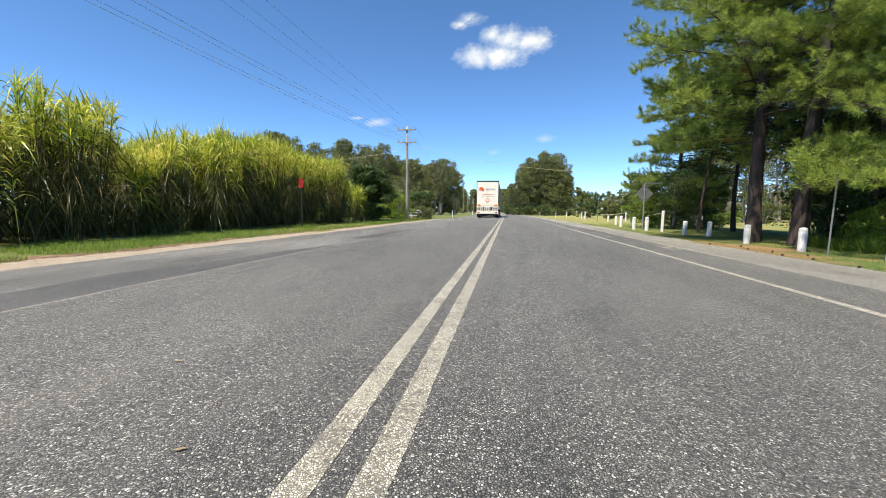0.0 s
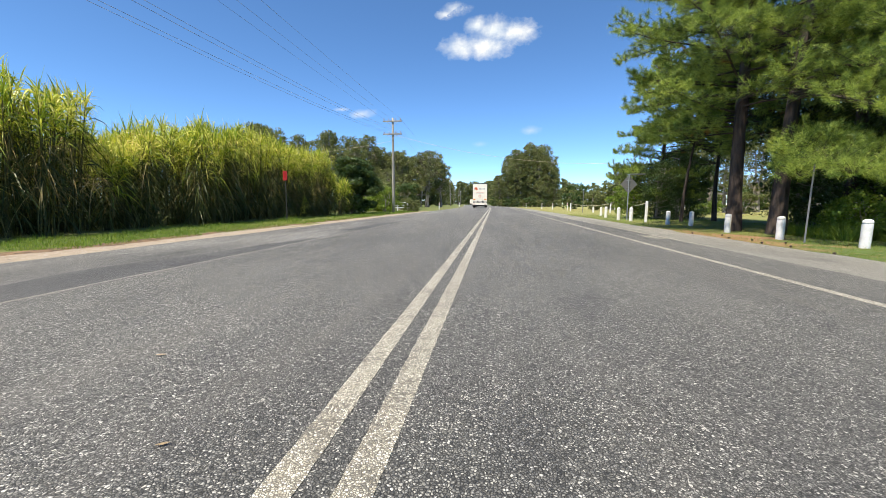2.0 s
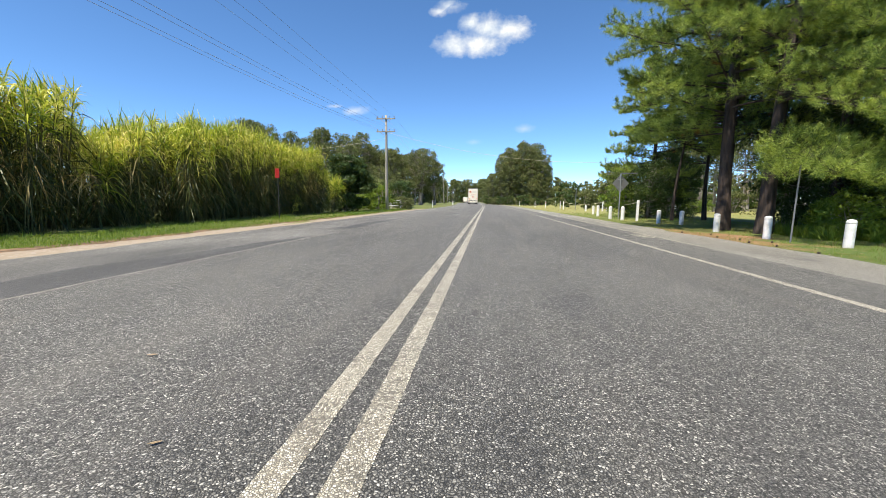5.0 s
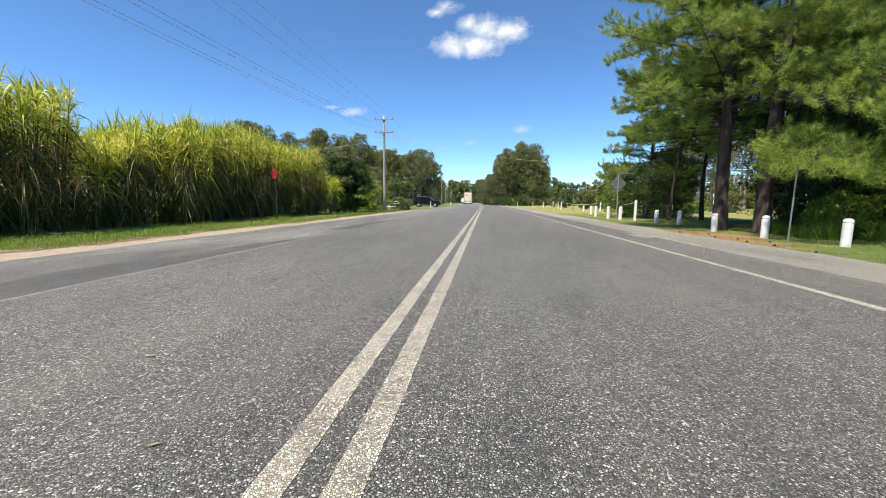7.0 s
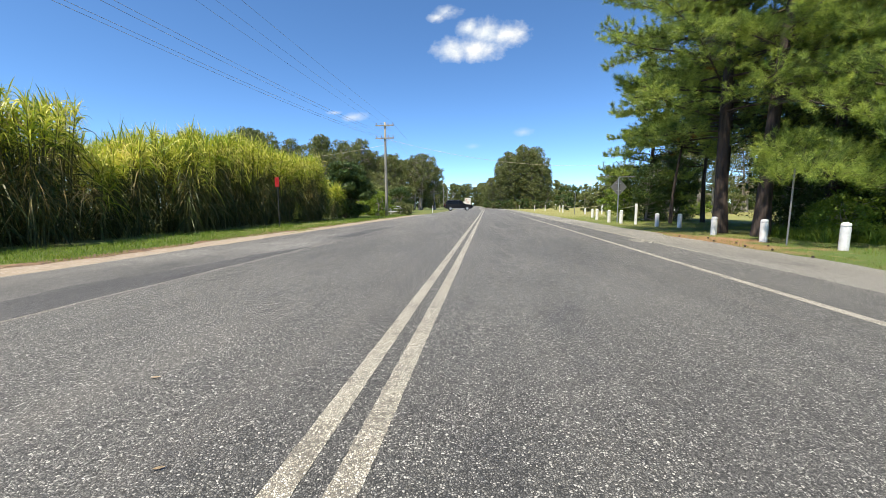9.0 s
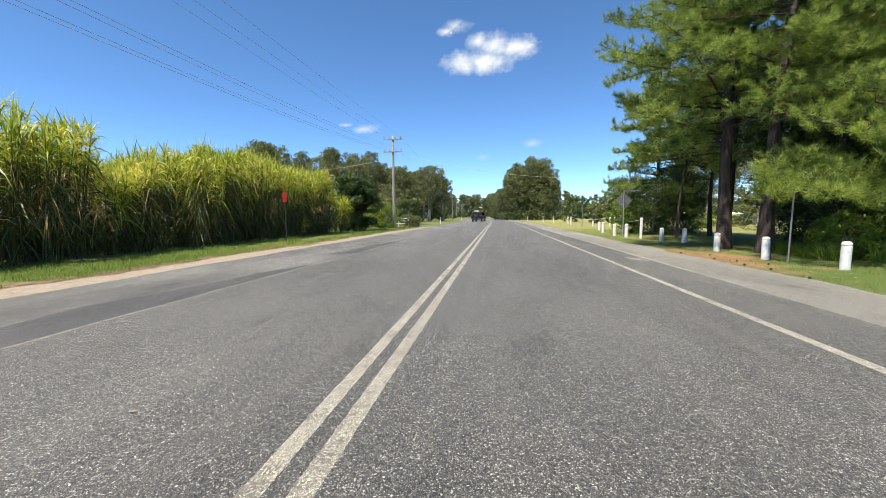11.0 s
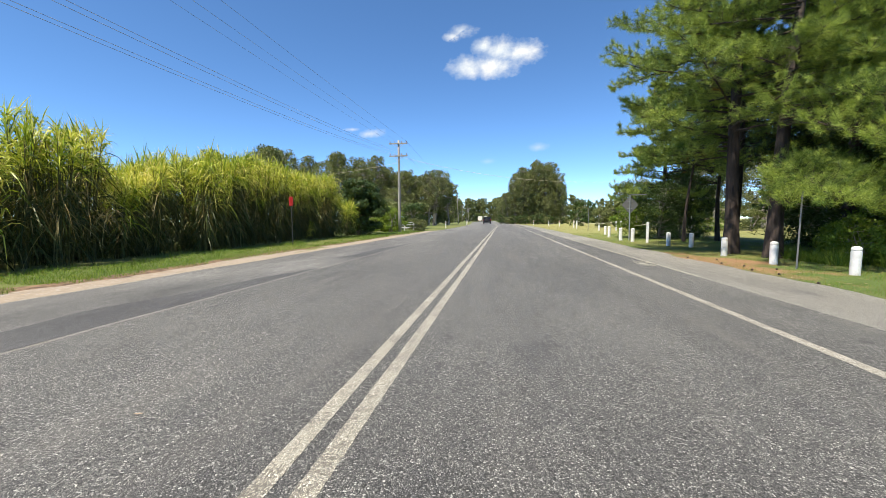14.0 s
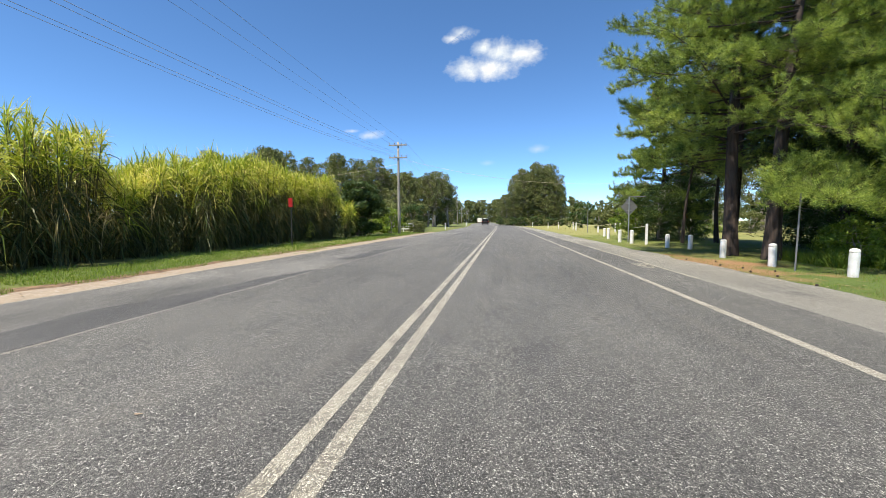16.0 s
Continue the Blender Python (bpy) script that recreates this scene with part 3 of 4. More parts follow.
FAR += [(-75 + 7 * k, 120 + rnd.uniform(-10, 10), rnd.uniform(13, 17)) for k in range(8)]
FAR += [(70 + 9 * k, 110 + rnd.uniform(-30, 30), rnd.uniform(9, 13)) for k in range(9)]
FAR += [(-64 + 5.0 * k + rnd.uniform(-2, 2), 420 + rnd.uniform(-6, 40), rnd.uniform(19, 25)) for k in range(22)]
FAR += [(-60 + 4.2 * k + rnd.uniform(-2, 2), 455 + rnd.uniform(-5, 25), rnd.uniform(21, 27)) for k in range(24)]
FAR = [f for f in FAR if abs(f[0] - centre(f[1])) > 9.5]
for k, (x, y, h) in enumerate(FAR):
    plant("gum_tree", FARGUMS[k % 3], x, y, rnd.uniform(0, 6.28), h / 12.0, "distant dark-green gum tree", "tree", "far tree line")
for k, (x, y, h) in enumerate(((19.5, 66, 7.0), (22, 70, 6.2), (23, 52, 7.5), (27, 55, 9.0), (31, 50, 9.5), (24, 44, 8.5), (34, 46, 9), (38, 52, 10), (20.5, 58, 6.5), (29, 40, 9.5), (36, 36, 10))):
    plant("gum_tree", GUMS[(k + 1) % 4], x, y, rnd.uniform(0, 6.28), h / 12.0, "gum tree behind the mown lawn", "tree", "trees behind the lawn")
for k in range(26):
    x, y = 20 + 2.4 * k + rnd.uniform(-1, 1), rnd.uniform(118, 150)
    plant("shrub", FARBUSH[k % 2], x, y, rnd.uniform(0, 6.28), rnd.uniform(1.9, 3.1), "dense dark-green shrub behind the dry paddock", "shrub", "far shrubs behind the paddock")
for k in range(12):
    x = 0.6 + 1.55 * k
    plant("shrub", FARBUSH[k % 2], x, 102.5 + rnd.uniform(-1, 2), rnd.uniform(0, 6.28), rnd.uniform(0.7, 1.3), "low shrub under the roadside gum stand", "shrub", "shrubs under the gum stand")
for k in range(30):
    plant("shrub", FARBUSH[k % 2], -66 + 2.9 * k, 300 + rnd.uniform(-8, 30), rnd.uniform(0, 6.28), rnd.uniform(2.2, 3.4), "distant dark undergrowth below the far trees", "shrub", "far undergrowth") if abs(-66 + 2.9 * k - centre(305)) > 9 else None
plant("mango_tree", MANGO, -11.2, 32.6, 0.4, 1.0, "dense dark-green round tree beside the cane", "tree")
for k, (x, y, s, v) in enumerate(((-10.6, 40.5, 1.25, 1), (-11.6, 41.5, 1.1, 1), (-12.4, 38.5, 0.9, 1), (-9.3, 44.6, 0.72, 2), (-8.5, 44.2, 0.62, 2), (-9.7, 47.5, 0.66, 2), (-10.3, 51, 0.66, 0), (-9.5, 50.0, 0.52, 2), (-11.9, 58, 1.9, 2), (-13.0, 59, 1.5, 2), (-12.5, 55, 1.7, 0), (-14.5, 52, 1.8, 2), (-13.2, 47, 1.3, 1), (-15, 44, 1.6, 0), (-17, 58, 2.2, 2), (-20, 60, 2.2, 2))):
    plant("shrub", BUSHES[v], x, y, rnd.uniform(0, 6.28), s, ("dark glossy shrub by the garden fence", "bright light-green shrub by the garden fence", "grey-green shrub by the garden fence")[v], "shrub", "garden shrubs by the fence")


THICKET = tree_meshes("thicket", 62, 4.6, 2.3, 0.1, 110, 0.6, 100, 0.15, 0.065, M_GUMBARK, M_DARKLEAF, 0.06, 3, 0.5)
SIDELEAF = tree_meshes("side_tree", 61, 5.2, 2.0, 0.4, 120, 0.5, 150, 0.12, 0.055, M_GUMBARK, M_LIGHTLEAF, 0.09, 2, 0.55)
# the four at s 2.6-2.8, y 8-16.5 are mostly unseen, added to cut sky light
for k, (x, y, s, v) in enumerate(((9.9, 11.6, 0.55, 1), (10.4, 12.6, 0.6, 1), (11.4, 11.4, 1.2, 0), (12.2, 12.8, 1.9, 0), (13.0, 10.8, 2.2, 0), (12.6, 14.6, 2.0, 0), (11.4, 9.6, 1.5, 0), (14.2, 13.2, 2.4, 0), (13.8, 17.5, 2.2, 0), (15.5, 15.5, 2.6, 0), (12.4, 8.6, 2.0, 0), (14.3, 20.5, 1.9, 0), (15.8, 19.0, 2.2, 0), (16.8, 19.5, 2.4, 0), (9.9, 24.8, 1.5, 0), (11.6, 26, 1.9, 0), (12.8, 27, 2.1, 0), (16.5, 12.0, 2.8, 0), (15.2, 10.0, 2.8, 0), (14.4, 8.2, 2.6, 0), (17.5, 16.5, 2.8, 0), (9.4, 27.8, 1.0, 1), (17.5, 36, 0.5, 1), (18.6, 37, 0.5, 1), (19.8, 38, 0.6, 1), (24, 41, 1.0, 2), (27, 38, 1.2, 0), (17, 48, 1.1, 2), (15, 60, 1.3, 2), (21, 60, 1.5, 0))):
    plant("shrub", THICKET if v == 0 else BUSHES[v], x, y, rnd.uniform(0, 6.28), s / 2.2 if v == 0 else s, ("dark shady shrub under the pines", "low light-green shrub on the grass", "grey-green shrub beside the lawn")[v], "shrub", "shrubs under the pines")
for k in range(16):
    plant("shrub", FARBUSH[k % 2], 15 + 2.6 * k, 62 + rnd.uniform(-4, 12), rnd.uniform(0, 6.28), rnd.uniform(1.4, 2.4), "dense shrub at the back of the lawn", "shrub", "shrubs behind the lawn")
plant("broadleaf_tree", SIDELEAF, 12.3, 12.2, 0.9, 1.0, "small-leaved green tree beside the pines", "tree")
TALLLEAF = tree_meshes("tall_leaf", 63, 7.4, 2.2, 3.6, 90, 0.55, 110, 0.13, 0.06, M_PINEBARK, M_LIGHTLEAF, 0.09, 1, 0.6)
TALLDARK = tree_meshes("tall_dark", 64, 9.0, 2.6, 3.4, 120, 0.7, 90, 0.17, 0.075, M_PINEBARK, M_DARKLEAF, 0.13, 1, 0.6)
plant("broadleaf_tree", TALLLEAF, 10.2, 22.3, 4.1, 1.0, "light-green broadleaf tree between the pines", "tree")
plant("broadleaf_tree", TALLDARK, 13.2, 20.2, 1.1, 1.0, "dark broadleaf tree with a bare stem behind the pines", "tree")
plant("broadleaf_tree", TALLDARK, 12.4, 23.4, 2.9, 0.95, "dark broadleaf tree with a bare stem behind the pines", "tree")
plant("broadleaf_tree", THICKET, 15.6, 16.6, 5.0, 2.0, "dense dark tree behind the pines", "tree")
plant("broadleaf_tree", SIDELEAF, 11.9, 9.3, 2.6, 0.8, "small-leaved green tree beside the pines", "tree")


def pine(name, x, y, h, spread, first, lean, seed, trunk_r, label, reach=()):
    """A pine: fissured trunk, long level boughs, pompoms of needles. reach: extra low boughs (azimuth, height, length)."""
    rng = np.random.default_rng(seed)
    t = empty(name, pose(x, y, height(x, y) - 0.05), label, "tree", "roadside pines")
    axis = [np.array((lean[0] * u + 0.06 * math.sin(7 * u + seed), lean[1] * u, h * u)) for u in np.linspace(0, 1, 14)]
    tr = mesh_ob("trunk", np_mesh("trunk", *tube_arrays(axis, [trunk_r * (1.25 if k == 0 else 1 - 0.9 * k / 13) for k in range(14)], 12)), M_PINEBARK, t, smooth=True)
    tips, ways = [], []
    boughs = []
    z = first
    while z < h - 0.4:
        boughs.append((rng.uniform(0, math.tau), z, None))
        z += rng.uniform(0.10, 0.19)
    for a, z, L in boughs + list(reach):
        u = (z - first) / (h - first)
        low = L is not None
        L = L or spread * (1 - max(u, 0) ** 1.5) * rng.uniform(0.72, 0.96) * min(1.0, 0.62 + 0.12 * (z - first)) + 0.3
        root = np.array((lean[0] * z / h, lean[1] * z / h, z))
        d = np.array((math.cos(a), math.sin(a), 0))
        s = np.array((-d[1], d[0], 0))
        sag, lift = (rng.uniform(0.42, 0.58), 0.02) if low else (rng.uniform(0.10, 0.34), rng.uniform(0.04, 0.16))
        pts = [root + d * L * v + np.array((0, 0, L * (lift * v - sag * v * v + 0.16 * v ** 4))) + s * 0.05 * L * math.sin(3 * v + z) for v in np.linspace(0, 1, 7)]
        wood = [tube_arrays(pts, [0.008 + 0.0085 * L * (1 - k / 6.3) for k in range(7)], 5)]
        m = int(30 + 20 * L) if low else int(20 + 15 * L)
        for q in range(m):
            v = 0.14 + 0.86 * rng.random() ** 0.75
            k = min(5.99, v * 6)
            i = int(k)
            p = pts[i] + (pts[i + 1] - pts[i]) * (k - i)
            tw = rng.uniform(0.16, 0.30 + 0.17 * L) * (1.2 - 0.6 * v)
            g = d * rng.uniform(0.0, 0.9) + s * rng.normal(0, 0.9) + np.array((0, 0, rng.uniform(-0.12, 0.62)))
            g /= np.linalg.norm(g)
            e = p + g * tw
            w2 = g + np.array((0, 0, 0.45))
            wood.append(tube_arrays([p, e], [0.007, 0.004], 3))
            tips.append(e)
            ways.append(w2 / np.linalg.norm(w2))
        mesh_ob("bough", np_mesh("bough", *joined(wood)), M_PINEBARK, t)
    tips, ways = np.array(tips), np.array(ways)
    dry = np.array([noise.noise((p[0] * 0.6 + seed, p[1] * 0.6, p[2] * 0.6)) > 0.60 for p in tips])
    for nm, sel, mat in (("foliage", ~dry, M_NEEDLE), ("dry_foliage", dry, M_NEEDLEDRY)):
        if not sel.any():
            continue
        # a brush of needles along the last hand of each twig; fewer and broader high up
        high = tips[sel][:, 2] > 9.2
        many = np.where(high, 12, 110 if reach else 80)
        P = np.repeat(tips[sel], many, axis=0)
        G = np.repeat(ways[sel], many, axis=0)
        back = rng.random(len(P)) ** 1.3
        D = G * (0.70 - 0.45 * back)[:, None] + rng.normal(0, 0.5, P.shape)
        D /= np.linalg.norm(D, axis=1)[:, None]
        L = rng.uniform(0.12, 0.21, len(P))
        side = np.cross(D, rng.normal(0, 1, P.shape))
        side /= np.linalg.norm(side, axis=1)[:, None] + 1e-9
        P = P - G * (0.20 * back)[:, None]
        w = np.where(np.repeat(high, many), 0.014, 0.0032 if reach else 0.0042)[:, None]
        V = np.stack((P - side * w, P + side * w, P + D * L[:, None]), axis=1).reshape(-1, 3)
        mesh_ob(nm, np_mesh(nm, V, np.arange(len(V)).reshape(-1, 3)), mat, t)["kind"] = "stuff"
    return t


pine("pine_tree", 8.45, 14.7, 15.0, 5.25, 3.3, (0.2, 0.3), 78, 0.215, "tall dark-barked pine with drooping boughs over the shoulder")
pine("pine_tree", 8.75, 13.1, 14.0, 4.0, 5.2, (0.9, 0.3), 72, 0.215, "leaning dark-barked pine with long-needled boughs", [(-1.85, 2.75, 3.9), (-1.62, 2.7, 3.7), (-2.05, 2.6, 3.1), (-1.45, 2.65, 3.4), (-1.45, 4.0, 5.0), (-1.65, 3.9, 4.8), (-1.2, 4.1, 4.9), (-1.0, 4.2, 4.8), (-1.3, 4.4, 4.7), (-0.8, 4.3, 4.6), (-1.55, 4.5, 5.2)])
pine("pine_tree", 11.8, 14.5, 14.5, 4.4, 5.2, (0.3, 0.2), 73, 0.2, "reddish-barked pine behind the front pair", [(-1.9, 6.5, 4.8), (-1.6, 6.2, 5.0), (-2.2, 6.8, 4.6)])
pine("pine_tree", 10.6, 18.6, 13.5, 4.6, 3.3, (0.3, 0.2), 75, 0.2, "dark pine standing behind the roadside pair")
pine("pine_tree", 10.5, 26.0, 10.5, 4.3, 1.5, (0.2, 0.2), 74, 0.16, "smaller dense dark pine beside the road sign")

# ---- things along the road ----
def bollard(x, y, h, tilt):
    b = lathe([(0.088, -0.15), (0.088, h - 0.10), (0.078, h - 0.095), (0.078, h - 0.08), (0.088, h - 0.075), (0.086, h - 0.045), (0.07, h - 0.015), (0.035, h)], 18)
    ob = part("bollard", b, M_WHITE, smooth=False)
    ob.matrix_basis = pose(x, y, height(x, y) - 0.02, tilt, tilt * 0.6, 40 * x)
    return tagged(ob, "short white-painted timber bollard with a grooved domed top", "bollard", "roadside bollards")


for x, y, h, tl in ((8.0, 9.36, 0.6, 1.2), (7.64, 11.23, 0.6, -0.8), (7.7, 13.6, 0.6, 0.6), (8.55, 17.7, 0.6, 1.0), (8.02, 18.6, 0.6, -1.0), (7.5, 21.7, 0.72, 0.5), (7.25, 22.9, 0.7, 1.4), (7.7, 27.0, 0.72, -1.2), (8.7, 32.0, 0.66, 0.4), (10.8, 43.0, 0.62, 0.0)):
    bollard(x, y, h, tl)


def fence_post(x, y, h):
    ob = part("rope_post", box((0.11, 0.11, h + 0.2), (0, 0, h / 2 - 0.1), 0.012), M_WHITE)
    ob.matrix_basis = pose(x, y, height(x, y), 0.6, -0.4, 10 * x)
    return tagged(ob, "square white-painted post of a rope fence", "post", "rope fence posts")


POSTS = ((7.9, 20.8, 1.02), (13.4, 44.5, 1.0), (12.5, 43.0, 1.0), (10.1, 51.5, 1.0))
for p in POSTS:
    fence_post(*p)


def hanging(name, a, b, sag, radius, material, label, category, n=24, sides=4):
    a, b = np.array(a, dtype=float), np.array(b, dtype=float)
    pts = [a + (b - a) * u - np.array((0, 0, 4 * sag * u * (1 - u))) for u in np.linspace(0, 1, n)]
    ob = mesh_ob(name, np_mesh(name, *tube_arrays(pts, [radius] * n, sides)), material)
    return tagged(ob, label, category)


for (ax, ay, ah), (bx, by, bh) in ((POSTS[0], POSTS[2]), (POSTS[2], POSTS[3]), (POSTS[2], POSTS[1])):
    hanging("rope", (ax, ay, ah - 0.32), (bx, by, bh - 0.3), 0.25, 0.016, M_ROPE, "pale slack rope between white posts", "rope")


def guide_post(x, y, h=1.0, label="white roadside guide post with a red reflector"):
    t = empty("guide_post", pose(x, y, height(x, y)), label, "post", "guide posts")
    part("stake", box((0.11, 0.05, h + 0.2), (0, 0, h / 2 - 0.1), 0.01), M_WHITE, t)
    part("reflector", box((0.07, 0.01, 0.12), (0, -0.031, h - 0.2)), M_REDLENS, t)


for x, y in ((10.0, 66), (8.8, 70), (7.5, 87), (5.8, 110), (3.6, 130), (-7.4, 57), (-8.2, 100), (-9.6, 118), (-11.5, 140), (10.9, 58)):
    guide_post(x, y)


def warning_sign():
    t = empty("road_sign", pose(7.75, 23.1, height(7.75, 23.1)), "grey back of a diamond road sign on a steel post", "sign")
    part("post", lathe([(0.03, -0.2), (0.03, 2.5)], 12), M_STEEL, t)
    part("plate", box((0.72, 0.012, 0.72), (0.02, 0.035, 1.95), 0.004, turn=pose(0, 0, 0, 0, 0, 18) @ pose(0, 0, 0, 0, 45, 0)), M_SIGNBACK, t)
    for z in (1.75, 2.15):
        part("bracket", box((0.3, 0.025, 0.04), (0, 0.02, z), 0.004, turn=pose(0, 0, 0, 0, 0, 18)), M_STEEL, t)
    part("name_blade", box((0.85, 0.02, 0.05), (0.44, 0.0, 2.50), 0.004), M_SIGNBACK, t, "grey back of a slim street blade")


def red_sign():
    t = empty("red_sign", pose(-9.4, 18.0, height(-9.4, 18)), "small red property sign on a thin post before the cane", "sign")
    part("post", lathe([(0.022, -0.2), (0.02, 2.3)], 8), M_FRAMESHADE, t)
    part("plate", box((0.21, 0.02, 0.44), (0, -0.03, 2.15), 0.006), M_RED, t)
    for k, w in ((0, 0.12), (1, 0.15), (2, 0.09)):
        part("lettering", box((w, 0.004, 0.035), (0, -0.043, 2.27 - 0.09 * k)), M_REDLENS, t)


def bare_post(x, y, h, r, label):
    ob = part("steel_post", lathe([(r, -0.2), (r, h - 0.01), (r * 0.8, h)], 12), M_SIGNBACK)
    ob.matrix_basis = pose(x, y, height(x, y), 0.5, 0.8, 0)
    tagged(ob, label, "post")


warning_sign()
red_sign()
bare_post(7.55, 10.3, 1.78, 0.018, "bare grey steel sign post by the bollards")
bare_post(9.5, 42.0, 2.3, 0.03, "thin grey steel post on the mown paddock")


def power_pole(x, y, h, arms, lean, label):
    t = empty("power_pole", pose(x, y, height(x, y), 0, lean, 0), label, "power pole", "power poles")
    part("pole", lathe([(0.17, -0.4), (0.155, 2), (0.12, h * 0.7), (0.10, h)], 14), M_POLEWOOD, t, smooth=True)
    for z in arms:
        arm = part("crossarm", box((1.9, 0.10, 0.12), (0, -0.15, z), 0.01), M_POLEWOOD, t)
        for ix in (-0.85, -0.35, 0.35, 0.85):
            part("insulator", lathe([(0.015, 0), (0.02, 0.06), (0.05, 0.08), (0.03, 0.12), (0.05, 0.15), (0.025, 0.2)], 8, (ix, -0.15, z + 0.06)), M_PORCELAIN, arm)
        part("brace", box((0.75, 0.02, 0.04), (-0.33, -0.2, z - 0.22), turn=pose(0, 0, 0, 0, 32, 0)), M_STEEL, arm)
        part("brace", box((0.75, 0.02, 0.04), (0.33, -0.2, z - 0.22), turn=pose(0, 0, 0, 0, -32, 0)), M_STEEL, arm)
    return t


power_pole(-9.72, 39.6, 9.35, (9.0, 7.75), 0.0, "tall grey timber power pole with two crossarms")
power_pole(-14.2, 135, 9.5, (9.2, 8.0), -2.0, "distant leaning timber power pole")
power_pole(-21.0, 215, 9.5, (9.2, 8.0), 0.5, "distant timber power pole")
power_pole(-22.0, 270, 9.5, (9.2, 8.0), -0.5, "distant timber power pole")
for ox, z0, sag in ((-0.85, 9.2, 0.55), (-0.1, 9.2, 0.55), (0.85, 9.2, 0.55), (-0.85, 7.95, 1.9), (-0.35, 7.95, 2.0), (0.35, 7.95, 1.9), (0.85, 7.95, 2.0)):
    hanging("power_line", (-9.72 + ox, 39.45, z0 - 0.2), (-9.4 + ox, -42, z0 - 0.2), sag, 0.0078, M_WIRE, "thin dark overhead power line", "wire", 40, 4)
    hanging("power_line", (-9.72 + ox, 39.45, z0 - 0.2), (-14.2 + ox, 134.8, z0), sag, 0.008, M_WIRE, "thin dark overhead power line", "wire", 24, 4)
hanging("service_line", (-9.7, 39.5, 7.5), (20.6, 45, 5.6), 1.6, 0.010, M_ROPE, "pale service wire crossing over the road", "wire", 30)
hanging("service_line", (-9.7, 39.6, 6.9), (-34, 42, 5.6), 0.6, 0.010, M_ROPE, "pale service wire running behind the cane", "wire", 20)
sp = part("white_pole", lathe([(0.06, -0.2), (0.06, 3), (0.045, 5.8)], 12), M_WHITE)
sp.matrix_basis = pose(20.6, 45, height(20, 45), 0, 0.6, 0)
tagged(sp, "slim white-painted service pole on the lawn", "pole")


def rail_fence():
    t = empty("rail_fence", pose(-11.6, 46, height(-11, 46), 0, 0, 8), "white-painted post and rail garden fence", "fence")
    for k in range(4):
        part("post", box((0.09, 0.09, 1.2), (-1.6 + k * 1.15, 0, 0.5), 0.01), M_WHITE, t)
    for z in (0.35, 0.65, 0.95):
        part("rail", box((3.7, 0.035, 0.10), (0.12, -0.06, z), 0.008), M_WHITE, t)


rail_fence()


# ---- grass and clutter ----
def grass(name, n, x0, x1, y0, y1, h0, h1, seed, label, power=1.0, material=None, seg=2, broad=1.0):
    rng = np.random.default_rng(seed)
    x = rng.uniform(x0, x1, n)
    y = y0 + (y1 - y0) * rng.random(n) ** power
    keep = np.array([noise.noise((a * 0.9, b * 0.9, seed)) > -0.35 for a, b in zip(x, y)])
    x, y = x[keep], y[keep]
    n = len(x)
    tuft = np.array([0.7 + 0.9 * max(0, noise.noise((a * 1.6, b * 1.6, 4.0 + seed))) for a, b in zip(x, y)])
    P = np.stack((x, y, np.array([height(a, b) for a, b in zip(x, y)]) - 0.03), axis=1)
    D = np.stack((rng.normal(0, 0.45, n), rng.normal(0, 0.45, n), np.ones(n)), axis=1)
    V, F = blades(P, D, rng.uniform(h0, h1, n) * tuft, broad * rng.uniform(0.007, 0.016, n), rng.uniform(0.0, 0.5, n), rng, seg, 0.4)
    tagged(mesh_ob(name, np_mesh(name, V, F), material or M_GRASS), label, "grass", "", "stuff")


grass("verge_grass", 60000, -10.9, -7.35, 2.0, 44.0, 0.07, 0.20, 81, "lush green grass verge before the cane", 1.5)
grass("lawn_grass", 60000, 6.15, 13.0, 4.0, 34.0, 0.05, 0.16, 82, "short green grass around the bollards", 1.5, None, 1)
grass("dry_grass", 9000, 6.1, 9.5, 4.0, 16.0, 0.04, 0.13, 86, "dry straw-coloured grass beside the shoulder", 1.2, M_CANEDRY, 1)
grass("tall_grass", 6000, 8.9, 10.7, 10.6, 13.2, 0.3, 0.75, 83, "tall light-green weeds under the pines", 1.0, M_LIGHTLEAF, 3, 1.7)
grass("post_weeds", 500, -9.9, -8.9, 17.3, 18.6, 0.2, 0.5, 84, "tall weeds at the foot of the sign post")
grass("paddock_grass", 24000, 6.3, 26.0, 34.0, 75.0, 0.06, 0.2, 85, "dry yellow paddock grass", 1.3, M_CANEDRY, 1)


def dead_leaf(x, y, size, turn, label="dry brown fallen leaf on the asphalt"):
    bm = bmesh.new()
    row = []
    for k, w in enumerate((0.05, 0.3, 0.42, 0.3, 0.04)):
        u = k / 4 - 0.5
        row.append([bm.verts.new((u * size, s * w * size * 0.5, 0.006 + 0.05 * size * (u * u * 2 + abs(s) * 0.6))) for s in (-1, 0, 1)])
    for a, b in zip(row, row[1:]):
        for i in range(2):
            bm.faces.new((a[i], b[i], b[i + 1], a[i + 1]))
    bmesh.ops.solidify(bm, geom=list(bm.faces), thickness=0.002)
    ob = part("fallen_leaf", bm, M_DEADLEAF)
    ob.matrix_basis = pose(x, y, height(x, y), 0, 0, turn)
    tagged(ob, label, "leaf", "fallen leaves")


dead_leaf(-0.49, 1.235, 0.035, 30)
dead_leaf(-1.06, 1.84, 0.045, 15)
lr = random.Random(9)
for k in range(80):
    dead_leaf(lr.uniform(-7.7, -6.5), 3 + 14 * lr.random() ** 1.3, lr.uniform(0.05, 0.13), lr.uniform(0, 360), "dry pale fallen leaf on the dirt edge")
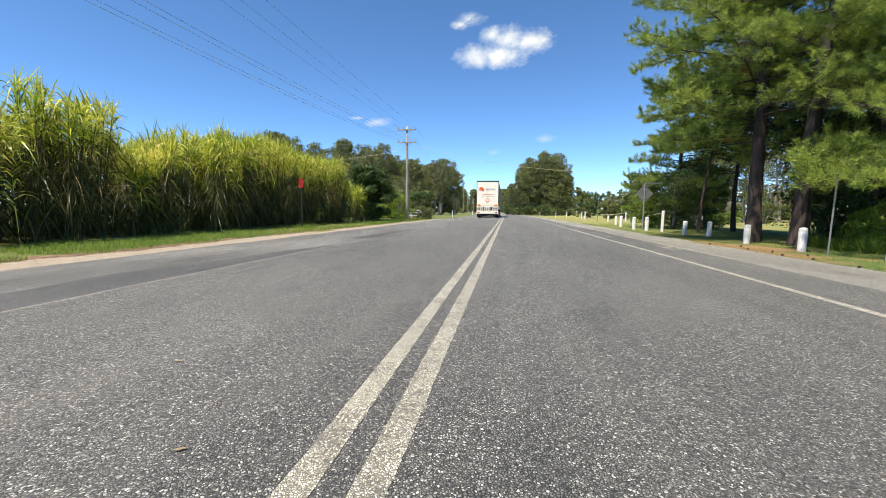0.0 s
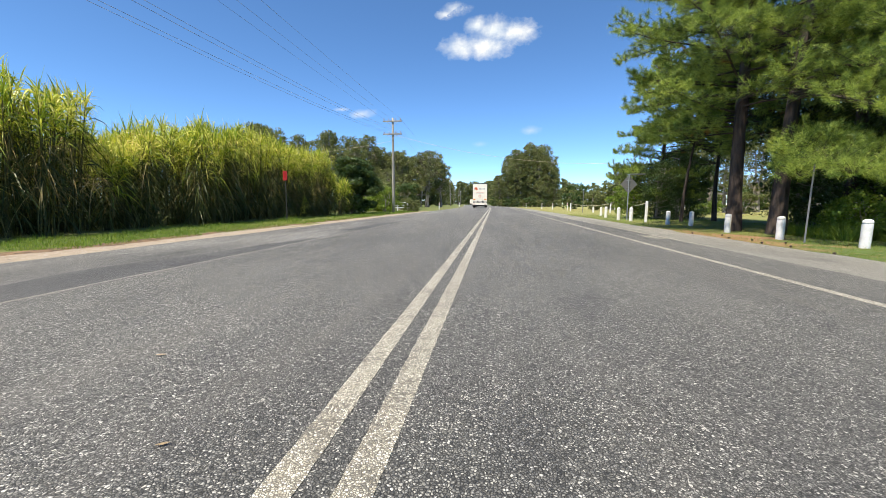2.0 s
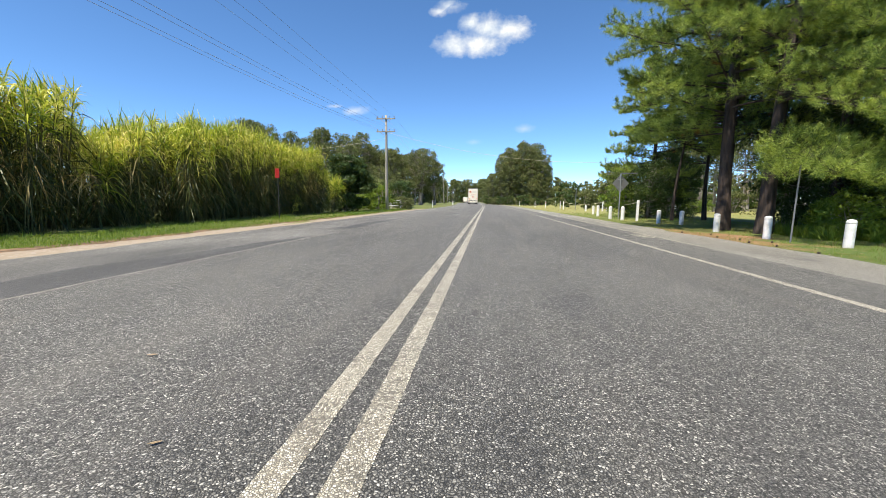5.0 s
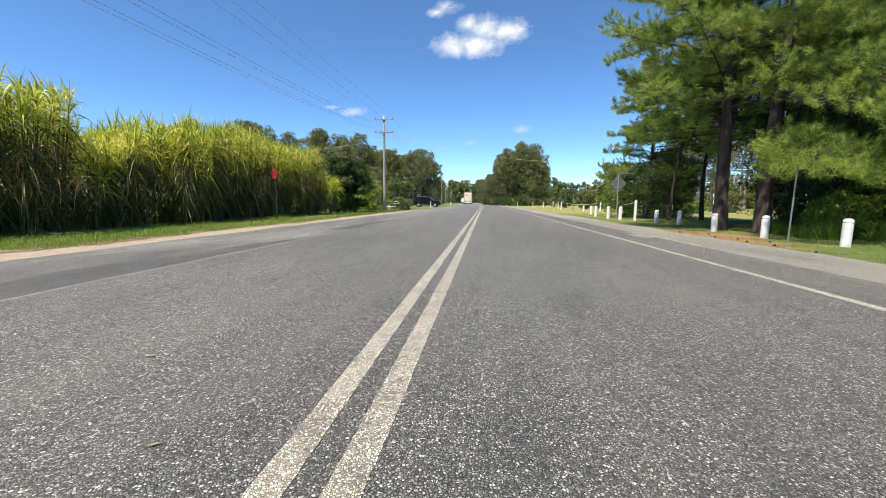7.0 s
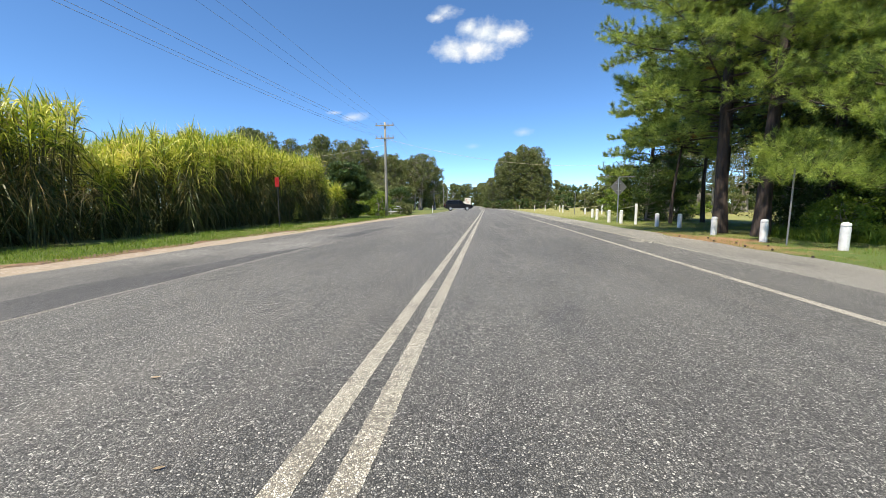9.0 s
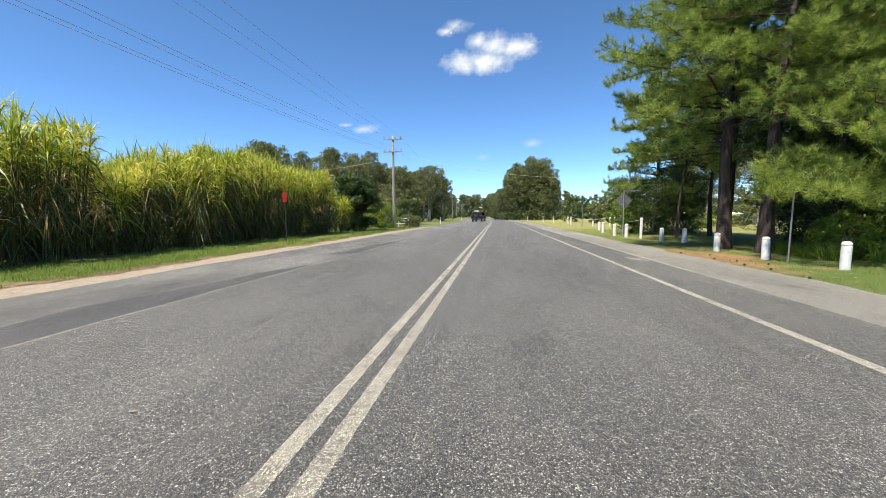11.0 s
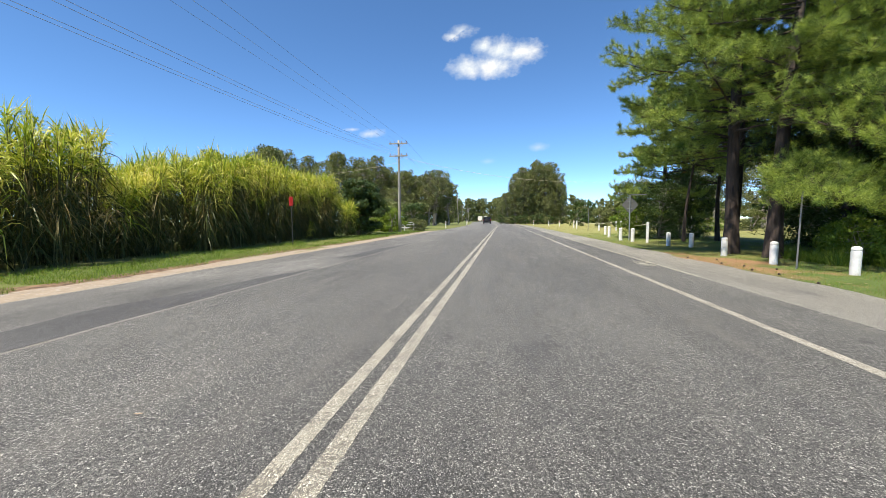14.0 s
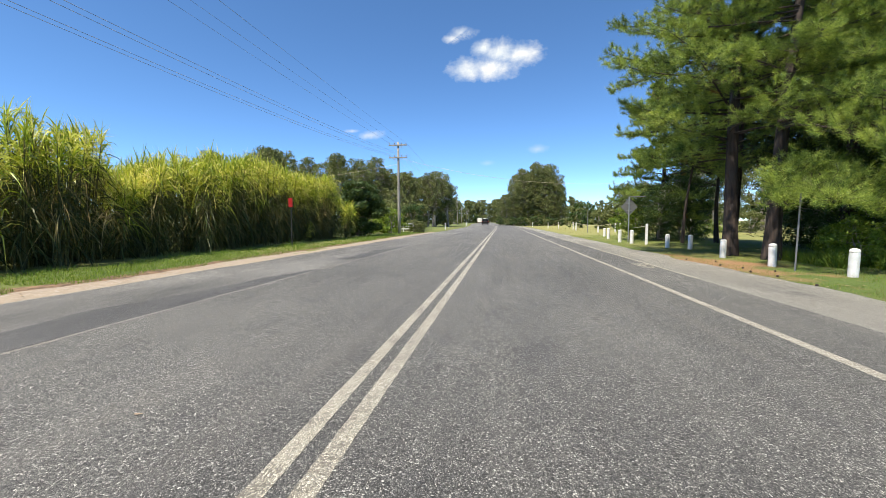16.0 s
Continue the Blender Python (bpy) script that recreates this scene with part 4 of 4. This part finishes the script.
for k in range(60):
    dead_leaf(lr.uniform(5.9, 7.6), lr.uniform(7.5, 13.5), lr.uniform(0.05, 0.11), lr.uniform(0, 360), "dry brown pine litter on the bare soil")


def pine_cone(x, y):
    ob = part("pine_cone", lathe([(0.008, 0), (0.032, 0.015), (0.036, 0.035), (0.028, 0.06), (0.016, 0.085), (0.004, 0.1)], 9, (0, 0, 0.034), pose(0, 0, 0, 80)), M_PINEBARK)
    ob.matrix_basis = pose(x, y, height(x, y) - 0.02, 0, 0, 77 * x) @ Matrix.Scale(0.7, 4)
    tagged(ob, "brown pine cone fallen beside the pale shoulder", "pine cone", "pine cones")


for x, y in ((6.15, 7.7), (6.3, 8.9), (6.2, 9.6), (6.5, 10.4), (6.25, 10.9), (6.9, 9.9), (6.1, 12.4), (6.7, 12.0)):
    pine_cone(x, y)


def bicycle_mark():
    t = empty("bicycle_symbol", pose(4.14, 9.6, height(4.14, 9.6) + 0.003) @ Matrix.Diagonal((0.62, 0.66, 1, 1)), "white painted bicycle symbol on the sealed shoulder", "road marking")

    def ring(at, r, w):
        bm = bmesh.new()
        n = 46
        a = [[bm.verts.new((at[0] + q * math.cos(math.tau * i / n), at[1] + 1.15 * q * math.sin(math.tau * i / n), 0.001)) for i in range(n)] for q in (r - w, r)]
        for i in range(n):
            j = (i + 1) % n
            bm.faces.new((a[0][i], a[1][i], a[1][j], a[0][j]))
        return bm
    for cx in (-0.02, 0.02):
        part("wheel_ring", ring((0.0 + cx, 0.35 if cx < 0 else 1.15), 0.30, 0.10), M_LINE, t)
    for (ax, ay), (bx, by) in (((0, 0.35), (0.05, 0.75)), ((0.05, 0.75), (0.0, 1.15)), ((0.05, 0.75), (-0.22, 0.8)), ((0, 0.35), (-0.22, 0.8)), ((-0.22, 0.8), (-0.2, 1.05))):
        L = math.hypot(bx - ax, by - ay)
        part("frame_bar", box((L, 0.09, 0.001), ((ax + bx) / 2, (ay + by) / 2, 0.0016), turn=Matrix.Rotation(math.atan2(by - ay, bx - ax), 4, "Z")), M_LINE, t)


bicycle_mark()


def bare_trunk():
    pts = [np.array((0.05 * math.sin(2 * u), 0, 3.9 * u)) for u in np.linspace(0, 1, 6)]
    ob = mesh_ob("dead_trunk", np_mesh("dead_trunk", *joined([tube_arrays(pts, [0.24, 0.2, 0.17, 0.19, 0.15, 0.05], 9), tube_arrays([pts[3], pts[3] + (0.25, 0, 0.35), pts[3] + (0.3, 0, 0.9)], [0.1, 0.08, 0.02], 6)])), M_GUMBARK, smooth=True)
    ob.matrix_basis = pose(20.4, 40, height(20, 40) - 0.1)
    tagged(ob, "pale broken bare trunk behind the lawn", "tree trunk")


bare_trunk()


# ---- clouds, far off ----
def cloud(name, x, z, w, h, blobs, label, thick=1.0):
    """A flat far cloud, of soft overlapping puffs (x, z, rx, rz) in its own metres."""
    m, t, b = nodes_of(name)
    xyz = t.nodes.new("ShaderNodeSeparateXYZ")
    t.links.new(coords(t), xyz.inputs[0])
    total = None
    for bx, bz, rx, rz in blobs:
        dx = calc(t, "MULTIPLY", calc(t, "SUBTRACT", xyz.outputs[0], bx), 1 / rx)
        dz = calc(t, "MULTIPLY", calc(t, "SUBTRACT", xyz.outputs[2], bz), 1 / rz)
        d = calc(t, "SUBTRACT", 1.0, calc(t, "SQRT", calc(t, "ADD", calc(t, "MULTIPLY", dx, dx), calc(t, "MULTIPLY", dz, dz))))
        total = d if total is None else calc(t, "MAXIMUM", total, d)
    n1 = noise_of(t, 0.022, 8, (1, 1, 1.3), 0.6)
    f = calc(t, "ADD", calc(t, "MULTIPLY", total, 0.9), calc(t, "MULTIPLY", calc(t, "SUBTRACT", n1, 0.5), 1.15))
    alpha = ramp(t, f, [(0.0, (0, 0, 0)), (0.28, (thick * 0.28,) * 3), (0.82, (thick,) * 3)])
    shade = ramp(t, noise_of(t, 0.012, 5), [(0.35, (0.62, 0.72, 0.86)), (0.62, (0.93, 0.95, 0.97))])
    em = t.nodes.new("ShaderNodeEmission")
    em.inputs[1].default_value = 0.68
    t.links.new(shade, em.inputs[0])
    tp = t.nodes.new("ShaderNodeBsdfTransparent")
    ms = t.nodes.new("ShaderNodeMixShader")
    for a, c in ((alpha, 0), (tp.outputs[0], 1), (em.outputs[0], 2)):
        t.links.new(a, ms.inputs[c])
    t.links.new(ms.outputs[0], t.nodes["Material Output"].inputs[0])
    ob = mesh_ob(name, np_mesh(name, [(-w, 0, -h), (w, 0, -h), (w, 0, h), (-w, 0, h)], [(0, 1, 2, 3)]), m)
    ob.matrix_basis = pose(x, 1500, z)
    tagged(ob, label, "cloud", "", "structure")


cloud("cloud_1", -27.8, 595.7, 260, 150, [(-95, -28, 95, 50), (-10, -30, 120, 52), (20, 24, 105, 58), (100, 16, 90, 52), (-40, 44, 56, 40)], "small white fair-weather cloud")
cloud("cloud_2", -160, 695, 110, 70, [(10, 6, 62, 28), (-26, -10, 44, 20)], "small thin white cloud", 0.8)
cloud("cloud_3", -525, 347, 130, 50, [(18, -4, 58, 20), (-60, 14, 40, 9)], "thin white wisp of cloud", 0.6)
cloud("cloud_4", 133, 270, 90, 45, [(0, 0, 44, 18)], "faint white wisp of cloud", 0.35)
cloud("cloud_5", -52, 223, 80, 40, [(0, 0, 34, 12)], "faint white wisp of cloud", 0.2)

# ---- vehicles ----
def wheel(parent, x, y, r, w, name="wheel"):
    turn = pose(0, 0, 0, 0, 90, 0)
    h = part(name, lathe([(r * 0.6, -w / 2), (r * 0.94, -w / 2), (r, -w / 3), (r, w / 3), (r * 0.94, w / 2), (r * 0.6, w / 2)], 20, (0, 0, 0), turn), M_TYRE, parent)
    h.matrix_basis = pose(x, y, r)
    part("rim", lathe([(r * 0.2, -w * 0.55), (r * 0.56, -w * 0.52), (r * 0.56, w * 0.52), (r * 0.2, w * 0.55)], 14, (0, 0, 0), turn), M_RIM, h)
    return h


def truck():
    t = empty("semi_trailer", pose(-1.4, 45, 0), "white box semi-trailer with a dark frame and red logo", "truck")
    part("box_body", box((2.42, 12.0, 2.75), (0, 6, 2.72), 0.03), M_TRUCKWHITE, t)
    for sx in (-1, 1):
        part("rear_door", box((1.17, 0.05, 2.62), (0.595 * sx, -0.03, 2.72), 0.012), M_TRUCKWHITE, t)
        part("side_frame", box((0.05, 0.10, 2.85), (1.235 * sx, -0.02, 2.72), 0.008), M_FRAMESHADE, t)
        # right panel gets the dark frame colour as its shade; left stays white
        part("side_panel", box((0.02, 11.8, 2.55), (1.222 * sx, 6, 2.72)), M_FRAMESHADE if sx > 0 else M_TRUCKWHITE, t)
    part("top_frame", box((2.52, 0.12, 0.10), (0, -0.02, 4.12), 0.01), M_FRAMESHADE, t)
    part("rear_sill", box((2.5, 0.14, 0.16), (0, -0.02, 1.28), 0.01), M_TRUCKWHITE, t)
    part("underrun_bar", box((2.46, 0.12, 0.30), (0, -0.06, 0.62), 0.015), M_TRUCKWHITE, t)
    part("mudflap", box((2.3, 0.03, 0.22), (0, 0.1, 0.35)), M_TYRE, t)
    part("chassis", box((0.95, 11.5, 0.35), (0, 6, 1.05)), M_FRAMESHADE, t)
    for px in (-0.86, 0, 0.86):
        pl = part("rear_plate", box((0.66, 0.03, 0.42), (px, -0.06, 1.0), 0.006), M_TRUCKWHITE, t)
        for k in range(3):
            for j in range(2):
                part("print_bar", box((0.13, 0.006, 0.13), (px - 0.2 + 0.2 * k, -0.078, 0.9 + 0.19 * j)), M_FRAMESHADE, pl)
    for sx in (-1, 1):
        part("tail_light", box((0.34, 0.03, 0.2), (0.95 * sx, -0.10, 1.42), 0.01), M_AMBER, t)
        part("tail_light", box((0.26, 0.03, 0.10), (0.98 * sx, -0.13, 0.62), 0.01), M_REDLENS, t)
    # logo shape and unreadable print
    bm = bmesh.new()
    ring = [(-0.30, 0.05), (-0.24, 0.20), (-0.08, 0.24), (0.02, 0.16), (0.09, 0.28), (0.17, 0.10), (0.28, -0.02), (0.22, -0.20), (0.06, -0.26), (-0.05, -0.14), (-0.18, -0.12), (-0.28, -0.16)]
    f = bm.faces.new([bm.verts.new((x - 0.66, -0.06, z + 3.22)) for x, z in ring])
    ext = bmesh.ops.extrude_face_region(bm, geom=[f])
    bmesh.ops.translate(bm, vec=(0, -0.008, 0), verts=[v for v in ext["geom"] if isinstance(v, bmesh.types.BMVert)])
    bmesh.ops.recalc_face_normals(bm, faces=bm.faces)
    part("logo", bm, M_LOGO, t)
    for k in range(5):
        part("print_bar", box((0.13, 0.006, 0.22), (-0.1 + 0.21 * k, -0.062, 3.2)), M_GREYTEXT, t)
    part("print_bar", box((1.3, 0.006, 0.05), (0.05, -0.062, 2.62)), M_LOGO, t)
    part("print_bar", box((1.4, 0.006, 0.045), (0.05, -0.062, 2.38)), M_GREYTEXT, t)
    part("badge", lathe([(0.22, 0), (0.22, 0.006)], 20, (0, -0.058, 1.98), pose(0, 0, 0, 90)), M_LOGO, t)
    part("badge", lathe([(0.14, 0), (0.14, 0.006)], 20, (0, -0.066, 1.98), pose(0, 0, 0, 90)), M_TRUCKWHITE, t)
    part("cab", box((2.4, 2.1, 2.5), (0, 14.0, 1.95), 0.12), M_TRUCKWHITE, t)
    for y in (1.4, 2.7, 4.0, 11.0, 12.3, 14.6):
        for sx in (-1, 1):
            wheel(t, 1.02 * sx, y, 0.5, 0.42)
    return t


def prism(profile, x0, x1, taper=None):
    """A solid from a side outline (y, z), between two widths; taper(z) narrows it."""
    bm = bmesh.new()
    k = taper or (lambda z: 1.0)
    a = [bm.verts.new((x0 * k(z), y, z)) for y, z in profile]
    b = [bm.verts.new((x1 * k(z), y, z)) for y, z in profile]
    n = len(profile)
    for i in range(n):
        bm.faces.new((a[i], a[(i + 1) % n], b[(i + 1) % n], b[i]))
    bm.faces.new(list(reversed(a)))
    bm.faces.new(b)
    bmesh.ops.recalc_face_normals(bm, faces=bm.faces)
    return bm


def suv():
    t = empty("suv", pose(-14, 68, 0), "black four-wheel-drive wagon with tinted windows", "car")
    nar = lambda z: 1.0 if z < 1.05 else 1.0 - 0.22 * (z - 1.05)
    bm = prism([(-2.3, 0.42), (-2.38, 0.75), (-2.36, 1.08), (-2.28, 1.12), (1.0, 1.14), (1.5, 1.12), (2.25, 1.0), (2.42, 0.82), (2.40, 0.45), (1.95, 0.35), (-1.95, 0.35)], -0.93, 0.93)
    bmesh.ops.bevel(bm, geom=list(bm.edges), offset=0.05, segments=2, affect="EDGES")
    part("body", bm, M_BLACKCAR, t)
    bm = prism([(-2.28, 1.10), (-2.08, 1.66), (-1.9, 1.80), (0.1, 1.82), (0.35, 1.76), (1.15, 1.12)], -0.90, 0.90, nar)
    bmesh.ops.bevel(bm, geom=list(bm.edges), offset=0.03, segments=2, affect="EDGES")
    part("cabin", bm, M_BLACKCAR, t)
    for sx in (-1, 1):
        for y0, y1, ys in ((-1.95, -1.05, 0.0), (-0.98, -0.08, 0.0), (0.0, 0.82, -0.45)):
            bm = bmesh.new()
            q = [bm.verts.new((sx * 0.91 * nar(z) + sx * 0.006, y, z)) for y, z in ((y0, 1.2), (y1, 1.2), (y1 + ys, 1.66), (y0 + (0.12 if y0 < -1.5 else 0), 1.66))]
            f = bm.faces.new(q)
            bmesh.ops.solidify(bm, geom=[f], thickness=0.008)
            part("side_window", bm, M_GLASSDARK, t)
        part("roof_rail", box((0.04, 1.9, 0.04), (sx * 0.66, -0.85, 1.85), 0.01), M_STEEL, t)
        part("mirror", box((0.2, 0.12, 0.16), (sx * 1.02, 0.72, 1.2), 0.03), M_BLACKCAR, t)
        part("tail_light", box((0.12, 0.06, 0.28), (sx * 0.83, -2.37, 1.02), 0.02), M_REDLENS, t)
        part("headlight", box((0.36, 0.08, 0.16), (sx * 0.68, 2.38, 0.86), 0.03), M_RIM, t)
        part("sill_step", box((0.12, 2.2, 0.06), (sx * 0.95, -0.1, 0.38), 0.015), M_STEEL, t)
    part("rear_window", box((1.35, 0.02, 0.42), (0, -2.2, 1.42), 0.01, turn=pose(0, 0, 0, -19)), M_GLASSDARK, t)
    part("number_plate", box((0.37, 0.012, 0.13), (0, -2.40, 0.86)), M_WHITE, t)
    part("rear_bumper", box((1.8, 0.16, 0.22), (0, -2.38, 0.52), 0.04), M_FRAMESHADE, t)
    sp = part("spare_wheel", lathe([(0.2, -0.1), (0.33, -0.1), (0.36, 0), (0.33, 0.1), (0.2, 0.1)], 18, (-0.1, -2.46, 1.02), pose(0, 0, 0, 90)), M_TYRE, t)
    ws = [wheel(t, sx * 0.82, y, 0.38, 0.25) for y in (-1.42, 1.45) for sx in (-1, 1)]
    return t, ws


def van():
    t = empty("white_van", pose(-11.4, 222, height(-11.4, 222)), "white box van standing far down the road", "van")
    part("box_body", box((2.2, 5.0, 2.5), (0, 0, 1.85), 0.06), M_TRUCKWHITE, t)
    part("rear_frame", box((2.3, 0.08, 0.25), (0, -2.53, 0.6), 0.02), M_FRAMESHADE, t)
    for sx in (-1, 1):
        part("tail_light", box((0.25, 0.05, 0.2), (0.9 * sx, -2.55, 0.85)), M_AMBER, t)
        for y in (-1.6, 1.9):
            wheel(t, sx * 0.95, y, 0.38, 0.25)


TRUCK = truck()
SUV, SUV_WHEELS = suv()
van()

# ---- motions ----
def motions():
    def lane(y, off=-1.75):
        x = centre(y) + off
        return x, height(x, y), math.degrees(math.atan2(-(centre(y + 2) - centre(y - 2)), 4))
    rows = []
    for t, y in ((0, 45), (1, 58), (2, 68), (3, 77), (4.2, 93), (6.3, 123), (7, 137), (9, 170), (11.3, 225), (13.5, 290), (16, 352)):
        x, z, a = lane(y)
        rows.append((t, pose(x, y, z, 0, 0, a)))
    walk(TRUCK, rows)
    rows = []
    drive = ((0, -34, 68.0, -90), (4.2, -17.5, 68.0, -90), (6.3, -11.2, 68, -90), (7.0, -9.5, 68, -90), (7.5, -8.3, 68, -90), (8.0, -6.9, 68, -90), (8.5, -5.6, 68.1, -88), (9.2, -4.0, 68.6, -78), (10.2, -2.75, 70.4, -36), (11.3, -2.4, 74, -3))
    for t, x, y, a in drive:
        rows.append((t, pose(x, y, height(x, y), 0, 0, a)))
    for t, y in ((12.5, 84), (14, 98), (16, 119)):
        x, z, a = lane(y)
        rows.append((t, pose(x, y, z, 0, 0, a)))
    walk(SUV, rows)
    # its wheels roll with the way it has gone
    ts = [t for t, m in rows]
    way = [0.0]
    for (t0, m0), (t1, m1) in zip(rows, rows[1:]):
        way.append(way[-1] + (m1.translation - m0.translation).length)
    for w in SUV_WHEELS:
        at = w.matrix_basis.translation.copy()
        walk(w, [(k / FPS, pose(at.x, at.y, at.z, -math.degrees(float(np.interp(k / FPS, ts, way)) / 0.38))) for k in range(16 * FPS + 1)])


motions()
